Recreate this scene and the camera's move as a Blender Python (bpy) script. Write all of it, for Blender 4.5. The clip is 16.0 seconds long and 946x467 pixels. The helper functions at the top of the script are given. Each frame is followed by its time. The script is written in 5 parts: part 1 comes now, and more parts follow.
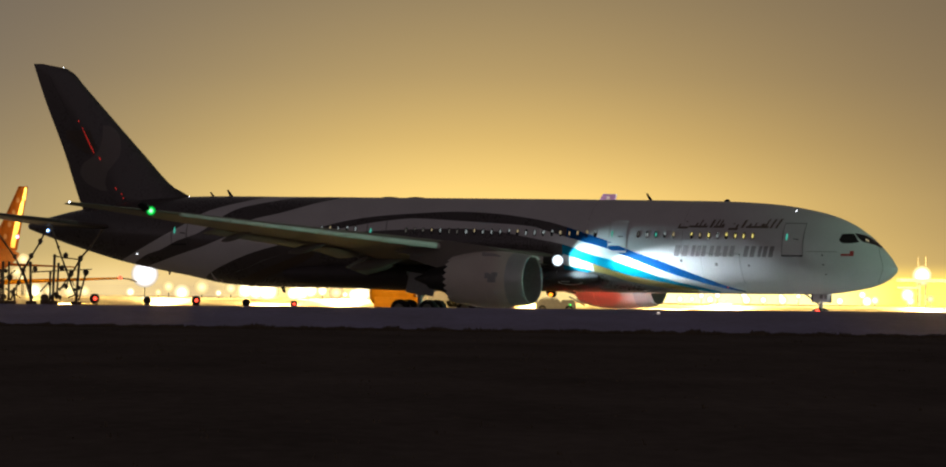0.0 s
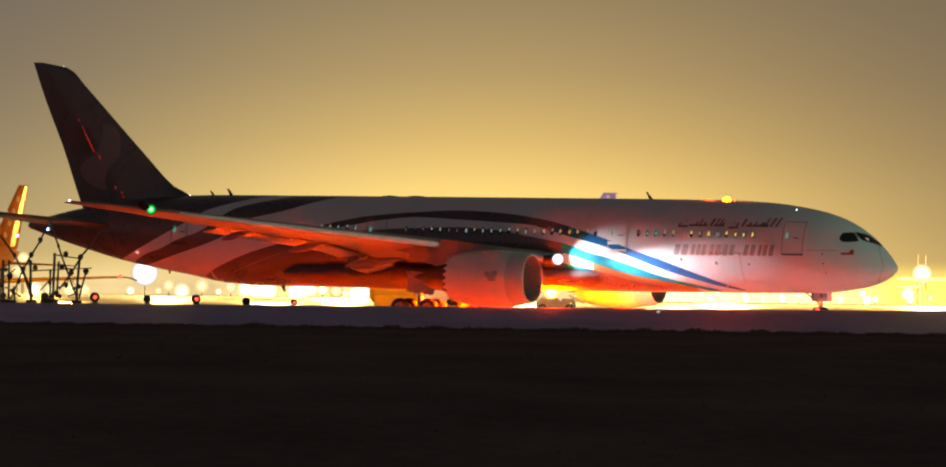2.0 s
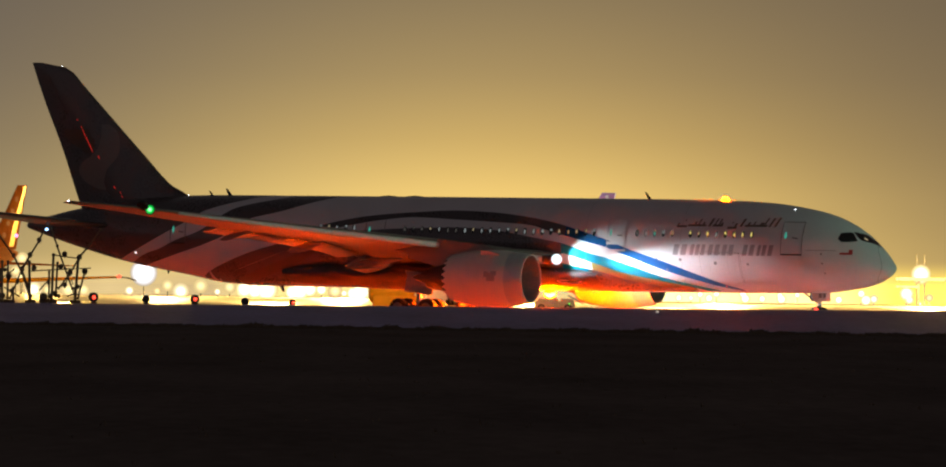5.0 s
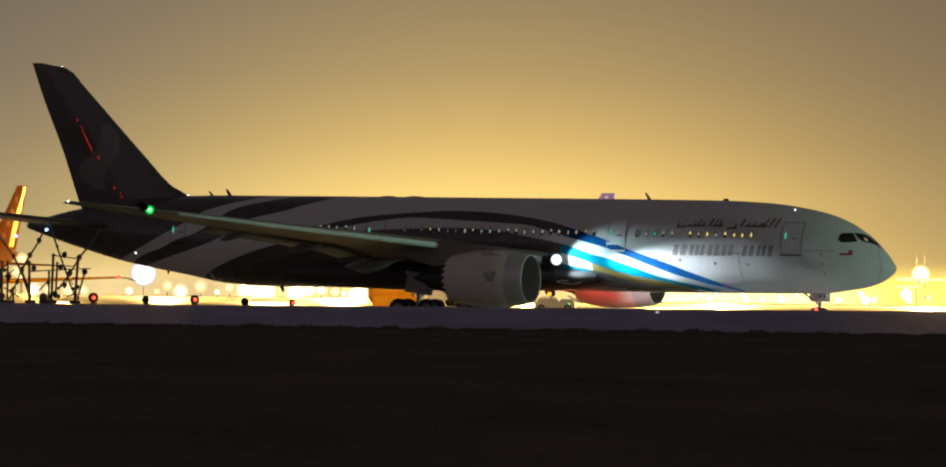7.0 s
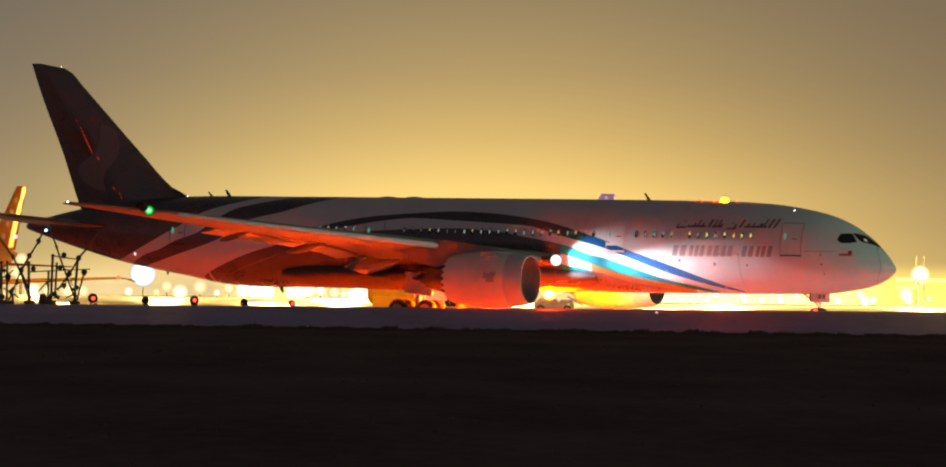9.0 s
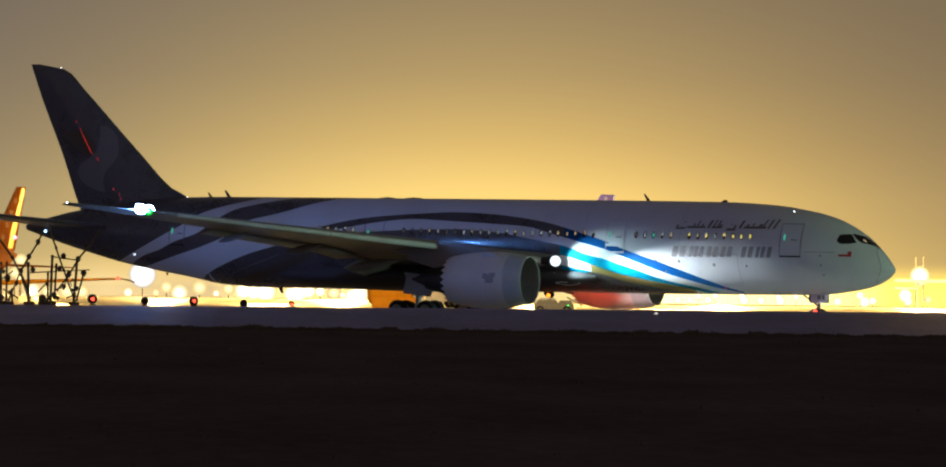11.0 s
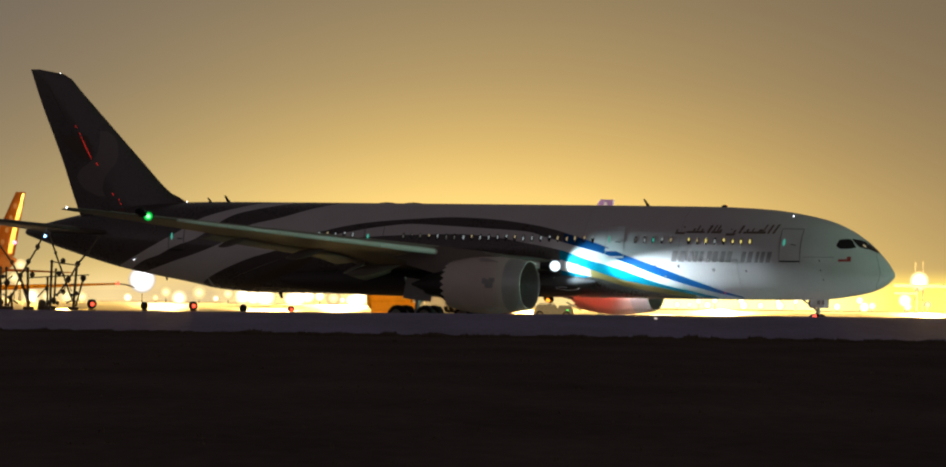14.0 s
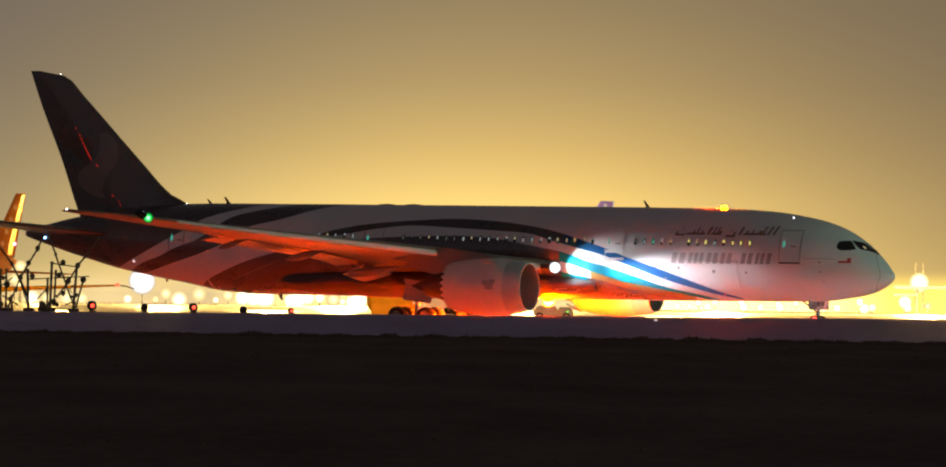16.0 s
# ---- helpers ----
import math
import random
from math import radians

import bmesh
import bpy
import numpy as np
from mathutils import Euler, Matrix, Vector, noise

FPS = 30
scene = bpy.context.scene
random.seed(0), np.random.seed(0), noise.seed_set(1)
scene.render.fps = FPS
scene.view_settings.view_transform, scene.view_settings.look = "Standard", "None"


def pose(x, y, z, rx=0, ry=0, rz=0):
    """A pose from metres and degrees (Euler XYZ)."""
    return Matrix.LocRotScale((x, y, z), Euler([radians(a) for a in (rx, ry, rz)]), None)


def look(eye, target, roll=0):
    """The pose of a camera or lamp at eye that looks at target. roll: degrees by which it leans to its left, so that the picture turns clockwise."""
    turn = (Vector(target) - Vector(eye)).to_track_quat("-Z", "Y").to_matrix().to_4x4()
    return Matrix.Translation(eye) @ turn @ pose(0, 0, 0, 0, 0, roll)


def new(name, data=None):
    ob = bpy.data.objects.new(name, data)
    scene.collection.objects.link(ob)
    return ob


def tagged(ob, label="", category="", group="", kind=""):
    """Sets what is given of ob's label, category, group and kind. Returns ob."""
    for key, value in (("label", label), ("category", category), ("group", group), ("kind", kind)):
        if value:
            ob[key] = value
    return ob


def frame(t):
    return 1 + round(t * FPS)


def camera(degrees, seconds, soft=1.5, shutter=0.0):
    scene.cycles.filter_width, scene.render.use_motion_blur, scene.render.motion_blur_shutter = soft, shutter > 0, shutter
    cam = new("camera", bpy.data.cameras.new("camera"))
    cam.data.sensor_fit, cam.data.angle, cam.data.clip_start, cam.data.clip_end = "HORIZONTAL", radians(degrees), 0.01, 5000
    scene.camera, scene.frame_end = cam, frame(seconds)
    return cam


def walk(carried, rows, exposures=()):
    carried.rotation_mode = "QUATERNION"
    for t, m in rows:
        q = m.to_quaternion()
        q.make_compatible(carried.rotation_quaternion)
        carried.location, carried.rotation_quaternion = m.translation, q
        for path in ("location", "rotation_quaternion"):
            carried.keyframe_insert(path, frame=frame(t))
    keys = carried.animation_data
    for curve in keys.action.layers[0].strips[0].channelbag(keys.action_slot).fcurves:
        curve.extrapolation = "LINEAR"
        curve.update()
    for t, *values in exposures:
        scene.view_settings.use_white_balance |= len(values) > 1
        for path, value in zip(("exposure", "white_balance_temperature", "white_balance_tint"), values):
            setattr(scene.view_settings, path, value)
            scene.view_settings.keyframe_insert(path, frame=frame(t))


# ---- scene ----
# ---- camera and its way ----
F_UNIT = 12859.0
EYE = Vector((185.052, -450.912, 2.2))
AIM = Vector((-29.779, 0.571, 5.484))
cam = camera(6.9779, 16.0, soft=1.95)


def turned(dx, dy):
    """The camera at its stand, turned by small steps to the side and up."""
    return look(EYE, AIM, 0.75) @ Euler((dy / F_UNIT, dx / F_UNIT, 0)).to_matrix().to_4x4()


SWAY = [(0.0, -0.1, 2.0), (0.5, 0.6, 0.9), (1.0, 0.1, 0.0), (1.5, 0.0, 0.0), (2.0, 0.0, -0.1), (2.5, 0.9, 0.0),
        (3.0, 1.4, 0.1), (3.5, 1.3, 0.0), (4.0, -0.7, 0.0), (6.5, -2.3, 0.1), (7.0, -2.2, 0.6), (7.5, -3.5, 0.9),
        (8.0, -3.1, 0.6), (8.5, -3.2, 0.9), (9.0, -3.1, 1.6), (11.5, -4.6, 3.0), (12.0, -5.4, 3.0), (12.5, -4.6, 5.6),
        (13.0, -3.1, 7.6), (13.5, -3.3, 9.1), (14.0, -4.6, 11.2), (14.5, -4.8, 13.6), (15.0, -4.6, 14.0),
        (15.5, -4.6, 13.8), (16.0, -4.6, 13.8)]
# the picture dims for a moment after each red flash
DIMS = [(0.72, 0.98), (2.1, 2.38), (3.52, 3.78), (4.95, 5.18), (6.36, 6.58), (7.8, 8.02), (9.26, 9.44), (10.6, 10.84), (12.02, 12.28), (13.4, 13.68), (14.8, 15.08)]
EXPOSURES = [(0.0, 0.0)]
for on, off in DIMS:
    EXPOSURES += [(on - 0.05, 0.0), (on, -0.24), (off, -0.24), (off + 0.05, 0.0)]
walk(cam, [(t, turned(dx, dy)) for t, dx, dy in SWAY], EXPOSURES + [(16.0, 0.0)])

# the view's own ground axes: depth away from the stand, side to its right
AWAY = Vector((-0.42967, 0.90299, 0))
SIDE = Vector((0.90299, 0.42967, 0))


def spot_at(side, depth, z=0.0):
    p = EYE + SIDE * side + AWAY * depth
    return Vector((p.x, p.y, z))


# ---- night sky, glowing over the lit airport ----
world = bpy.data.worlds.new("night_sky")
scene.world = world
world.use_nodes = True
wn, wl = world.node_tree.nodes, world.node_tree.links
wn.clear()
w_out, w_bg = wn.new("ShaderNodeOutputWorld"), wn.new("ShaderNodeBackground")
w_tc, w_sep = wn.new("ShaderNodeTexCoord"), wn.new("ShaderNodeSeparateXYZ")
wl.new(w_tc.outputs["Generated"], w_sep.inputs[0])


def wmath(op, a, b=None, c=None):
    n = wn.new("ShaderNodeMath")
    n.operation = op
    for i, v in enumerate((a, b, c)):
        if v is None:
            continue
        if isinstance(v, (int, float)):
            n.inputs[i].default_value = v
        else:
            wl.new(v, n.inputs[i])
    return n.outputs[0]


height = wmath("POWER", wmath("MAXIMUM", w_sep.outputs[2], 0.0), 0.5)
w_ramp = wn.new("ShaderNodeValToRGB")
wl.new(height, w_ramp.inputs[0])
GLOW = [(0.0, (1.49, 1.04, 0.33)), (0.075, (1.37, 0.95, 0.32)), (0.108, (1.19, 0.82, 0.29)), (0.137, (0.88, 0.60, 0.226)),
        (0.165, (0.63, 0.44, 0.20)), (0.191, (0.49, 0.351, 0.181)), (0.30, (0.20, 0.155, 0.107)), (0.62, (0.06, 0.053, 0.06)),
        (1.0, (0.035, 0.032, 0.042))]
while len(w_ramp.color_ramp.elements) < len(GLOW):
    w_ramp.color_ramp.elements.new(0.5)
for el, (p, c) in zip(w_ramp.color_ramp.elements, GLOW):
    el.position, el.color = p, (*c, 1)
# the town's glow lies over the apron and fades to the sides of it
dot = wn.new("ShaderNodeVectorMath")
dot.operation = "DOT_PRODUCT"
wl.new(w_tc.outputs["Generated"], dot.inputs[0])
ctr = (AWAY + SIDE * 0.001).normalized()
dot.inputs[1].default_value = ctr
side = wmath("MULTIPLY", wmath("SUBTRACT", 1.0, dot.outputs["Value"]), -860.0)
near_glow = wmath("POWER", 2.718, side)
wide_glow = wmath("POWER", 2.718, wmath("MULTIPLY", wmath("SUBTRACT", 1.0, dot.outputs["Value"]), -1.6))
low = wmath("POWER", 2.718, wmath("MULTIPLY", wmath("MAXIMUM", w_sep.outputs[2], 0.0), -330.0))
amount = wmath("MINIMUM", wmath("ADD", wmath("MULTIPLY", near_glow, 0.85), wmath("MULTIPLY", wide_glow, wmath("MULTIPLY_ADD", low, 0.20, 0.14))), 1.0)
w_mix = wn.new("ShaderNodeMixRGB")
wl.new(amount, w_mix.inputs[0])
# the sky away from the glow: a little lighter low down
w_dark = wn.new("ShaderNodeMixRGB")
wl.new(wmath("POWER", wmath("MAXIMUM", w_sep.outputs[2], 0.0), 0.3), w_dark.inputs[0])
w_dark.inputs[2].default_value = (0.031, 0.027, 0.035, 1)
# and of a purple cast on the far side of the sky, over the dark country
w_back = wn.new("ShaderNodeMixRGB")
wl.new(wmath("MINIMUM", wmath("MAXIMUM", wmath("MULTIPLY_ADD", dot.outputs["Value"], -0.7, 0.5), 0.0), 1.0), w_back.inputs[0])
w_back.inputs[1].default_value, w_back.inputs[2].default_value = (0.205, 0.172, 0.168, 1), (0.312, 0.25, 0.305, 1)
wl.new(w_back.outputs[0], w_dark.inputs[1])
wl.new(w_dark.outputs[0], w_mix.inputs[1])
wl.new(w_ramp.outputs[0], w_mix.inputs[2])
# greyer to one side of the glow, more amber to the other
across = wn.new("ShaderNodeVectorMath")
across.operation, across.inputs[1].default_value = "DOT_PRODUCT", SIDE
wl.new(w_tc.outputs["Generated"], across.inputs[0])
w_tint, w_mul = wn.new("ShaderNodeMixRGB"), wn.new("ShaderNodeMixRGB")
wl.new(wmath("MINIMUM", wmath("MAXIMUM", wmath("MULTIPLY_ADD", across.outputs["Value"], 7.5, 0.5), 0.0), 1.0), w_tint.inputs[0])
w_tint.inputs[1].default_value, w_tint.inputs[2].default_value = (0.605, 0.62, 0.575, 1), (0.66, 0.62, 0.465, 1)
w_mul.blend_type, w_mul.inputs[0].default_value = "MULTIPLY", 1.0
wl.new(w_mix.outputs[0], w_mul.inputs[1])
wl.new(w_tint.outputs[0], w_mul.inputs[2])
wl.new(w_mul.outputs[0], w_bg.inputs[0])
w_bg.inputs[1].default_value = 1.48
wl.new(w_bg.outputs[0], w_out.inputs[0])


def lamp(name, kind, place, target, watts, colour, size=0.3, cone=60, blend=0.5):
    data = bpy.data.lights.new(name, kind)
    data.energy, data.color = watts, colour
    data.shadow_soft_size = size
    if kind == "SPOT":
        data.spot_size, data.spot_blend = radians(cone), blend
    ob = new(name, data)
    ob.matrix_world = look(Vector(place), Vector(target))
    return ob


# floodlight ahead of the nose, greenish white, outside the view
lamp("apron_floodlight_beam", "SPOT", (165, 1, 7), (-8, 0, 4.5), 290000, (0.52, 1.0, 0.74), 0.8, 42, 0.6)
# landing light in the wing root, beside the fuselage
lamp("landing_light_beam", "SPOT", (-21.27, -3.68, 3.9), (-8.0, -3.1, 1.5), 49000, (0.76, 0.92, 1.0), 0.1, 42, 1.0)
lamp("turnoff_light_beam", "SPOT", (-22.05, -3.75, 3.95), (-18.6, -2.5, 3.35), 2800, (0.62, 0.94, 1.0), 0.06, 104, 1.0)
# an unseen twin assumed in the other wing root, aimed to whiten the far engine's cowl
lamp("turnoff_light_beam", "SPOT", (-21.3, 3.95, 3.8), (-19.6, 9.0, 1.4), 1900, (0.9, 0.95, 1.0), 0.06, 76, 1.0)
# sodium floodlights of the far apron
for sd, dp, watts in ((-75, 1150, 150000), (-40, 1010, 160000), (-18, 1080, 420000), (8, 960, 240000), (32, 980, 300000),
                      (60, 1020, 300000), (86, 1150, 300000), (-60, 860, 12000), (-22, 860, 130000), (22, 850, 90000), (55, 860, 90000),
                      (-70, 1250, 80000), (-20, 1250, 260000), (40, 1250, 220000)):
    lamp("sodium_flood", "POINT", spot_at(sd, dp, 13), spot_at(sd, dp, 0), watts, (1.0, 0.62, 0.17), 1.0)
# unseen spots added to brighten the nearer apron
for sd, watts in ((-26, 50000), (-8, 20000), (30, 90000), (64, 110000)):
    lamp("apron_fill", "SPOT", spot_at(sd, 690, 24), spot_at(sd * 1.12, 765, 0), watts, (1.0, 0.64, 0.2), 1.0, 95, 1.0)
# unseen lamp added behind the airliner to warm its underside by bounced light
lamp("sodium_flood", "POINT", spot_at(-12, 588, 8), spot_at(-12, 588, 0), 42000, (1.0, 0.66, 0.24), 1.0)

# unseen lamp added to light the tank truck
lamp("sodium_flood", "POINT", spot_at(-9, 668, 5), spot_at(-9, 668, 0), 8000, (1.0, 0.62, 0.2), 0.6)
# white floodlight by the lavender tail, unseen and added to brighten it
lamp("added_tail_flood", "SPOT", spot_at(6, 770, 9), spot_at(14.2, 812, 11), 26000, (0.85, 0.82, 1.0), 0.6, 50, 0.6)

# ---- materials ----


def principled(name, colour, rough=0.5, metal=0.0, vary=0.15, scale=3.0, fine=40.0, bump=0.0, coat=0.0, glow=None, power=0.0,
               stretch=(1, 1, 1), spec=None, turn=None):
    m = bpy.data.materials.new(name)
    m.use_nodes = True
    nt = m.node_tree
    b = nt.nodes["Principled BSDF"]
    b.inputs["Roughness"].default_value, b.inputs["Metallic"].default_value = rough, metal
    b.inputs["Coat Weight"].default_value = coat
    b.inputs["Coat Roughness"].default_value = 0.08
    if spec is not None:
        b.inputs["Specular IOR Level"].default_value = spec
    tc, mp = nt.nodes.new("ShaderNodeTexCoord"), nt.nodes.new("ShaderNodeMapping")
    mp.inputs["Scale"].default_value = stretch
    if turn is not None:
        mp.vector_type = "TEXTURE"
        mp.inputs["Rotation"].default_value = (0, 0, turn)
    nt.links.new(tc.outputs["Object"], mp.inputs[0])
    big, small = nt.nodes.new("ShaderNodeTexNoise"), nt.nodes.new("ShaderNodeTexNoise")
    big.inputs["Scale"].default_value, small.inputs["Scale"].default_value = scale, fine
    big.inputs["Detail"].default_value, small.inputs["Detail"].default_value = 5, 4
    for n in (big, small):
        nt.links.new(mp.outputs[0], n.inputs["Vector"])
    add = nt.nodes.new("ShaderNodeMath")
    add.operation = "MULTIPLY_ADD"
    add.inputs[1].default_value = 0.6
    nt.links.new(big.outputs[0], add.inputs[0])
    half = nt.nodes.new("ShaderNodeMath")
    half.operation = "MULTIPLY"
    half.inputs[1].default_value = 0.4
    nt.links.new(small.outputs[0], half.inputs[0])
    nt.links.new(half.outputs[0], add.inputs[2])
    ramp = nt.nodes.new("ShaderNodeValToRGB")
    ramp.color_ramp.elements[0].position, ramp.color_ramp.elements[1].position = 0.3, 0.7
    lo = [c * (1 - vary) for c in colour]
    hi = [min(1, c * (1 + vary)) for c in colour]
    ramp.color_ramp.elements[0].color, ramp.color_ramp.elements[1].color = (*lo, 1), (*hi, 1)
    nt.links.new(add.outputs[0], ramp.inputs[0])
    nt.links.new(ramp.outputs[0], b.inputs["Base Color"])
    rr = nt.nodes.new("ShaderNodeMapRange")
    rr.inputs["To Min"].default_value, rr.inputs["To Max"].default_value = max(0.02, rough * 0.8), min(1, rough * 1.2)
    nt.links.new(add.outputs[0], rr.inputs["Value"])
    nt.links.new(rr.outputs[0], b.inputs["Roughness"])
    if bump:
        bp = nt.nodes.new("ShaderNodeBump")
        bp.inputs["Strength"].default_value, bp.inputs["Distance"].default_value = 1.0, bump
        nt.links.new(add.outputs[0], bp.inputs["Height"])
        nt.links.new(bp.outputs[0], b.inputs["Normal"])
    if glow:
        b.inputs["Emission Color"].default_value, b.inputs["Emission Strength"].default_value = (*glow, 1), power
    return m


WHITE = principled("white_gloss_paint", (0.68, 0.672, 0.675), 0.32, vary=0.07, scale=0.5, fine=9, coat=0.25, bump=0.002)
GREY = principled("grey_wing_paint", (0.205, 0.18, 0.15), 0.42, vary=0.1, scale=0.5, fine=7, bump=0.002)
NACELLE = principled("nacelle_paint", (0.74, 0.67, 0.59), 0.34, vary=0.08, scale=0.5, fine=9, coat=0.2, bump=0.002)
SLATPAINT = principled("pale_slat_paint", (0.60, 0.60, 0.58), 0.3, vary=0.06, scale=1.5, coat=0.2)
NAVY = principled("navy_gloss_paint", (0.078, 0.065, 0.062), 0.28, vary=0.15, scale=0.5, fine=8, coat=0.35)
MATTNAVY = principled("dull_navy_fairing_paint", (0.07, 0.06, 0.06), 0.6, vary=0.15, scale=0.5, fine=8, spec=0.2)
# stripe blue as lit by the landing light; the unlit length takes NAVY
LITBLUE = principled("lit_blue_paint", (0.001, 0.072, 0.24), 0.5, vary=0.08, scale=0.5, spec=0.08)
LITCYAN = principled("lit_cyan_paint", (0.0006, 0.17, 0.27), 0.5, vary=0.08, scale=0.5, spec=0.04)
GOLD = principled("gold_paint", (0.30, 0.21, 0.07), 0.5, vary=0.1, scale=0.5, spec=0.2)
BRONZE = principled("dull_bronze_paint", (0.075, 0.05, 0.03), 0.4, vary=0.15, scale=0.5, coat=0.2)
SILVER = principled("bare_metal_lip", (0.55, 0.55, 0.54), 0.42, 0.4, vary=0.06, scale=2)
STEEL = principled("gear_steel_paint", (0.38, 0.38, 0.37), 0.45, 0.2, vary=0.2, scale=6)
DARKMETAL = principled("dark_metal", (0.05, 0.048, 0.045), 0.45, 0.6, vary=0.25, scale=5)
BLACK = principled("black_paint", (0.014, 0.014, 0.015), 0.55, vary=0.25, scale=8)
STANDMETAL = principled("weathered_brown_metal", (0.16, 0.115, 0.07), 0.38, 0.5, vary=0.35, scale=6, fine=30)
RUBBER = principled("tyre_rubber", (0.022, 0.021, 0.02), 0.85, vary=0.25, scale=9, bump=0.004)
GLASS = principled("dark_cockpit_glass", (0.012, 0.013, 0.013), 0.07, vary=0.1, scale=2, coat=0.6)
LETTER = principled("grey_lettering_paint", (0.27, 0.25, 0.25), 0.4, vary=0.1, scale=2)
LETTERGOLD = principled("bronze_lettering_paint", (0.17, 0.13, 0.095), 0.4, vary=0.1, scale=2)
SEAM = principled("panel_gap", (0.16, 0.155, 0.15), 0.6, vary=0.2, scale=4)
REDPAINT = principled("red_paint", (0.45, 0.03, 0.025), 0.4, vary=0.1)
TAILMARK = principled("muted_tail_emblem", (0.17, 0.145, 0.13), 0.33, vary=0.1, scale=1, coat=0.3)
TANKYELLOW = principled("yellow_tank_paint", (0.80, 0.34, 0.012), 0.5, vary=0.15, scale=1.2, spec=0.1)
# gold that paints the sheen of sodium light on a rudder
GOLDSHEEN = principled("golden_tail_sheen", (0.80, 0.50, 0.09), 0.28, 0.35, vary=0.3, scale=1.2, coat=0.3)
PALEORANGE = principled("pale_orange_mark", (0.50, 0.19, 0.045), 0.6, vary=0.1, scale=1)
ORANGE = principled("orange_tail_paint", (0.44, 0.135, 0.018), 0.85, vary=0.3, scale=0.9, spec=0.05)
PURPLE = principled("purple_tail_paint", (0.36, 0.23, 0.48), 0.35, vary=0.1, scale=0.6, coat=0.3)


def glow(name, colour, power):
    return principled(name, (0.06, 0.06, 0.06), 0.35, vary=0.02, glow=colour, power=power)


GREENLAMP = glow("green_lamp", (0.03, 1.0, 0.12), 2.6)
WHITELAMP = glow("white_lamp", (0.9, 0.95, 1.0), 5)
BLUELAMP = glow("blue_white_lamp", (0.25, 0.5, 1.0), 10)
REDLAMP = glow("red_lamp", (1.0, 0.06, 0.03), 4)
REDDIM = glow("dim_red_lamp", (1.0, 0.05, 0.06), 1.6)
REDFAINT = glow("faint_red_glint", (1.0, 0.03, 0.02), 0.5)
BEACON = glow("red_beacon_lens", (1.0, 0.05, 0.000005), 265000)
ADDEDRED = glow("added_red_lens", (1.0, 0.10, 0.06), 2300)
BEACONTOP = glow("red_beacon_lens_small", (1.0, 0.06, 0.00001), 10500)
STROBE = glow("strobe_lens", (0.13, 0.34, 1.0), 2700)
STROBELOW = glow("lower_strobe_lens", (0.13, 0.34, 1.0), 900)


def glare_lens(name, core, rim, mid=None, at=0.5):
    """A lamp's lens with its glare painted in: hot middle, weaker rim."""
    m = bpy.data.materials.new(name)
    m.use_nodes = True
    nt = m.node_tree
    nt.nodes.clear()
    out, em = nt.nodes.new("ShaderNodeOutputMaterial"), nt.nodes.new("ShaderNodeEmission")
    tc, ln, rp = nt.nodes.new("ShaderNodeTexCoord"), nt.nodes.new("ShaderNodeVectorMath"), nt.nodes.new("ShaderNodeValToRGB")
    ln.operation = "LENGTH"
    nt.links.new(tc.outputs["Object"], ln.inputs[0])
    nt.links.new(ln.outputs["Value"], rp.inputs[0])
    rp.color_ramp.interpolation = "EASE"
    rp.color_ramp.elements[0].position, rp.color_ramp.elements[1].position = 0.12, 1.0
    rp.color_ramp.elements[0].color, rp.color_ramp.elements[1].color = (*core, 1), (*rim, 1)
    if mid:
        rp.color_ramp.interpolation = "LINEAR"
        rp.color_ramp.elements[0].position = 0.04
        rp.color_ramp.elements.new(at).color = (*mid, 1)
    nt.links.new(rp.outputs[0], em.inputs[0])
    nt.links.new(em.outputs[0], out.inputs[0])
    return m


SODIUM = glare_lens("sodium_lamp_lens", (2.3, 1.9, 0.9), (0.85, 0.63, 0.27), (1.15, 0.88, 0.40), 0.6)
SODIUMHOT = glare_lens("hot_sodium_lens", (4.2, 3.7, 2.5), (1.05, 0.80, 0.30))
SODIUMWHITE = glare_lens("white_flood_lens", (4.0, 3.6, 2.7), (0.88, 0.65, 0.29), (1.35, 1.1, 0.62), 0.65)
LANDLAMP = glare_lens("landing_lamp_lens", (7.0, 7.6, 8.0), (0.35, 0.45, 0.52), (2.2, 2.5, 2.7), 0.6)
STADIUM = glare_lens("cool_white_flood_lens", (5.0, 5.0, 5.6), (0.62, 0.48, 0.27), (1.2, 1.15, 1.15), 0.75)
GREENLENS = glare_lens("green_lamp_lens", (1.6, 3.4, 2.0), (0.0, 0.05, 0.006), (0.01, 1.0, 0.12), 0.55)
AMBER = glow("amber_lamp", (1.0, 0.30, 0.02), 2.5)
CABIN = [glow("cabin_window_warm", (1.0, 0.80, 0.45), 0.30), glow("cabin_window_cool", (0.75, 0.85, 0.85), 0.28),
         glow("cabin_window_dim", (0.8, 0.75, 0.65), 0.07), glow("cabin_window_yellow", (1.0, 0.85, 0.25), 0.75)]
TEAL = glow("teal_door_lamp", (0.1, 0.85, 0.62), 0.5)

# ---- mesh tools ----


def mesh_of(name, verts, faces, smooth=True):
    me = bpy.data.meshes.new(name)
    me.from_pydata([tuple(v) for v in verts], [], faces)
    bm = bmesh.new()
    bm.from_mesh(me)
    bmesh.ops.recalc_face_normals(bm, faces=bm.faces)
    bm.to_mesh(me)
    bm.free()
    if smooth:
        for p in me.polygons:
            p.use_smooth = True
        me.set_sharp_from_angle(angle=radians(38))
    return me


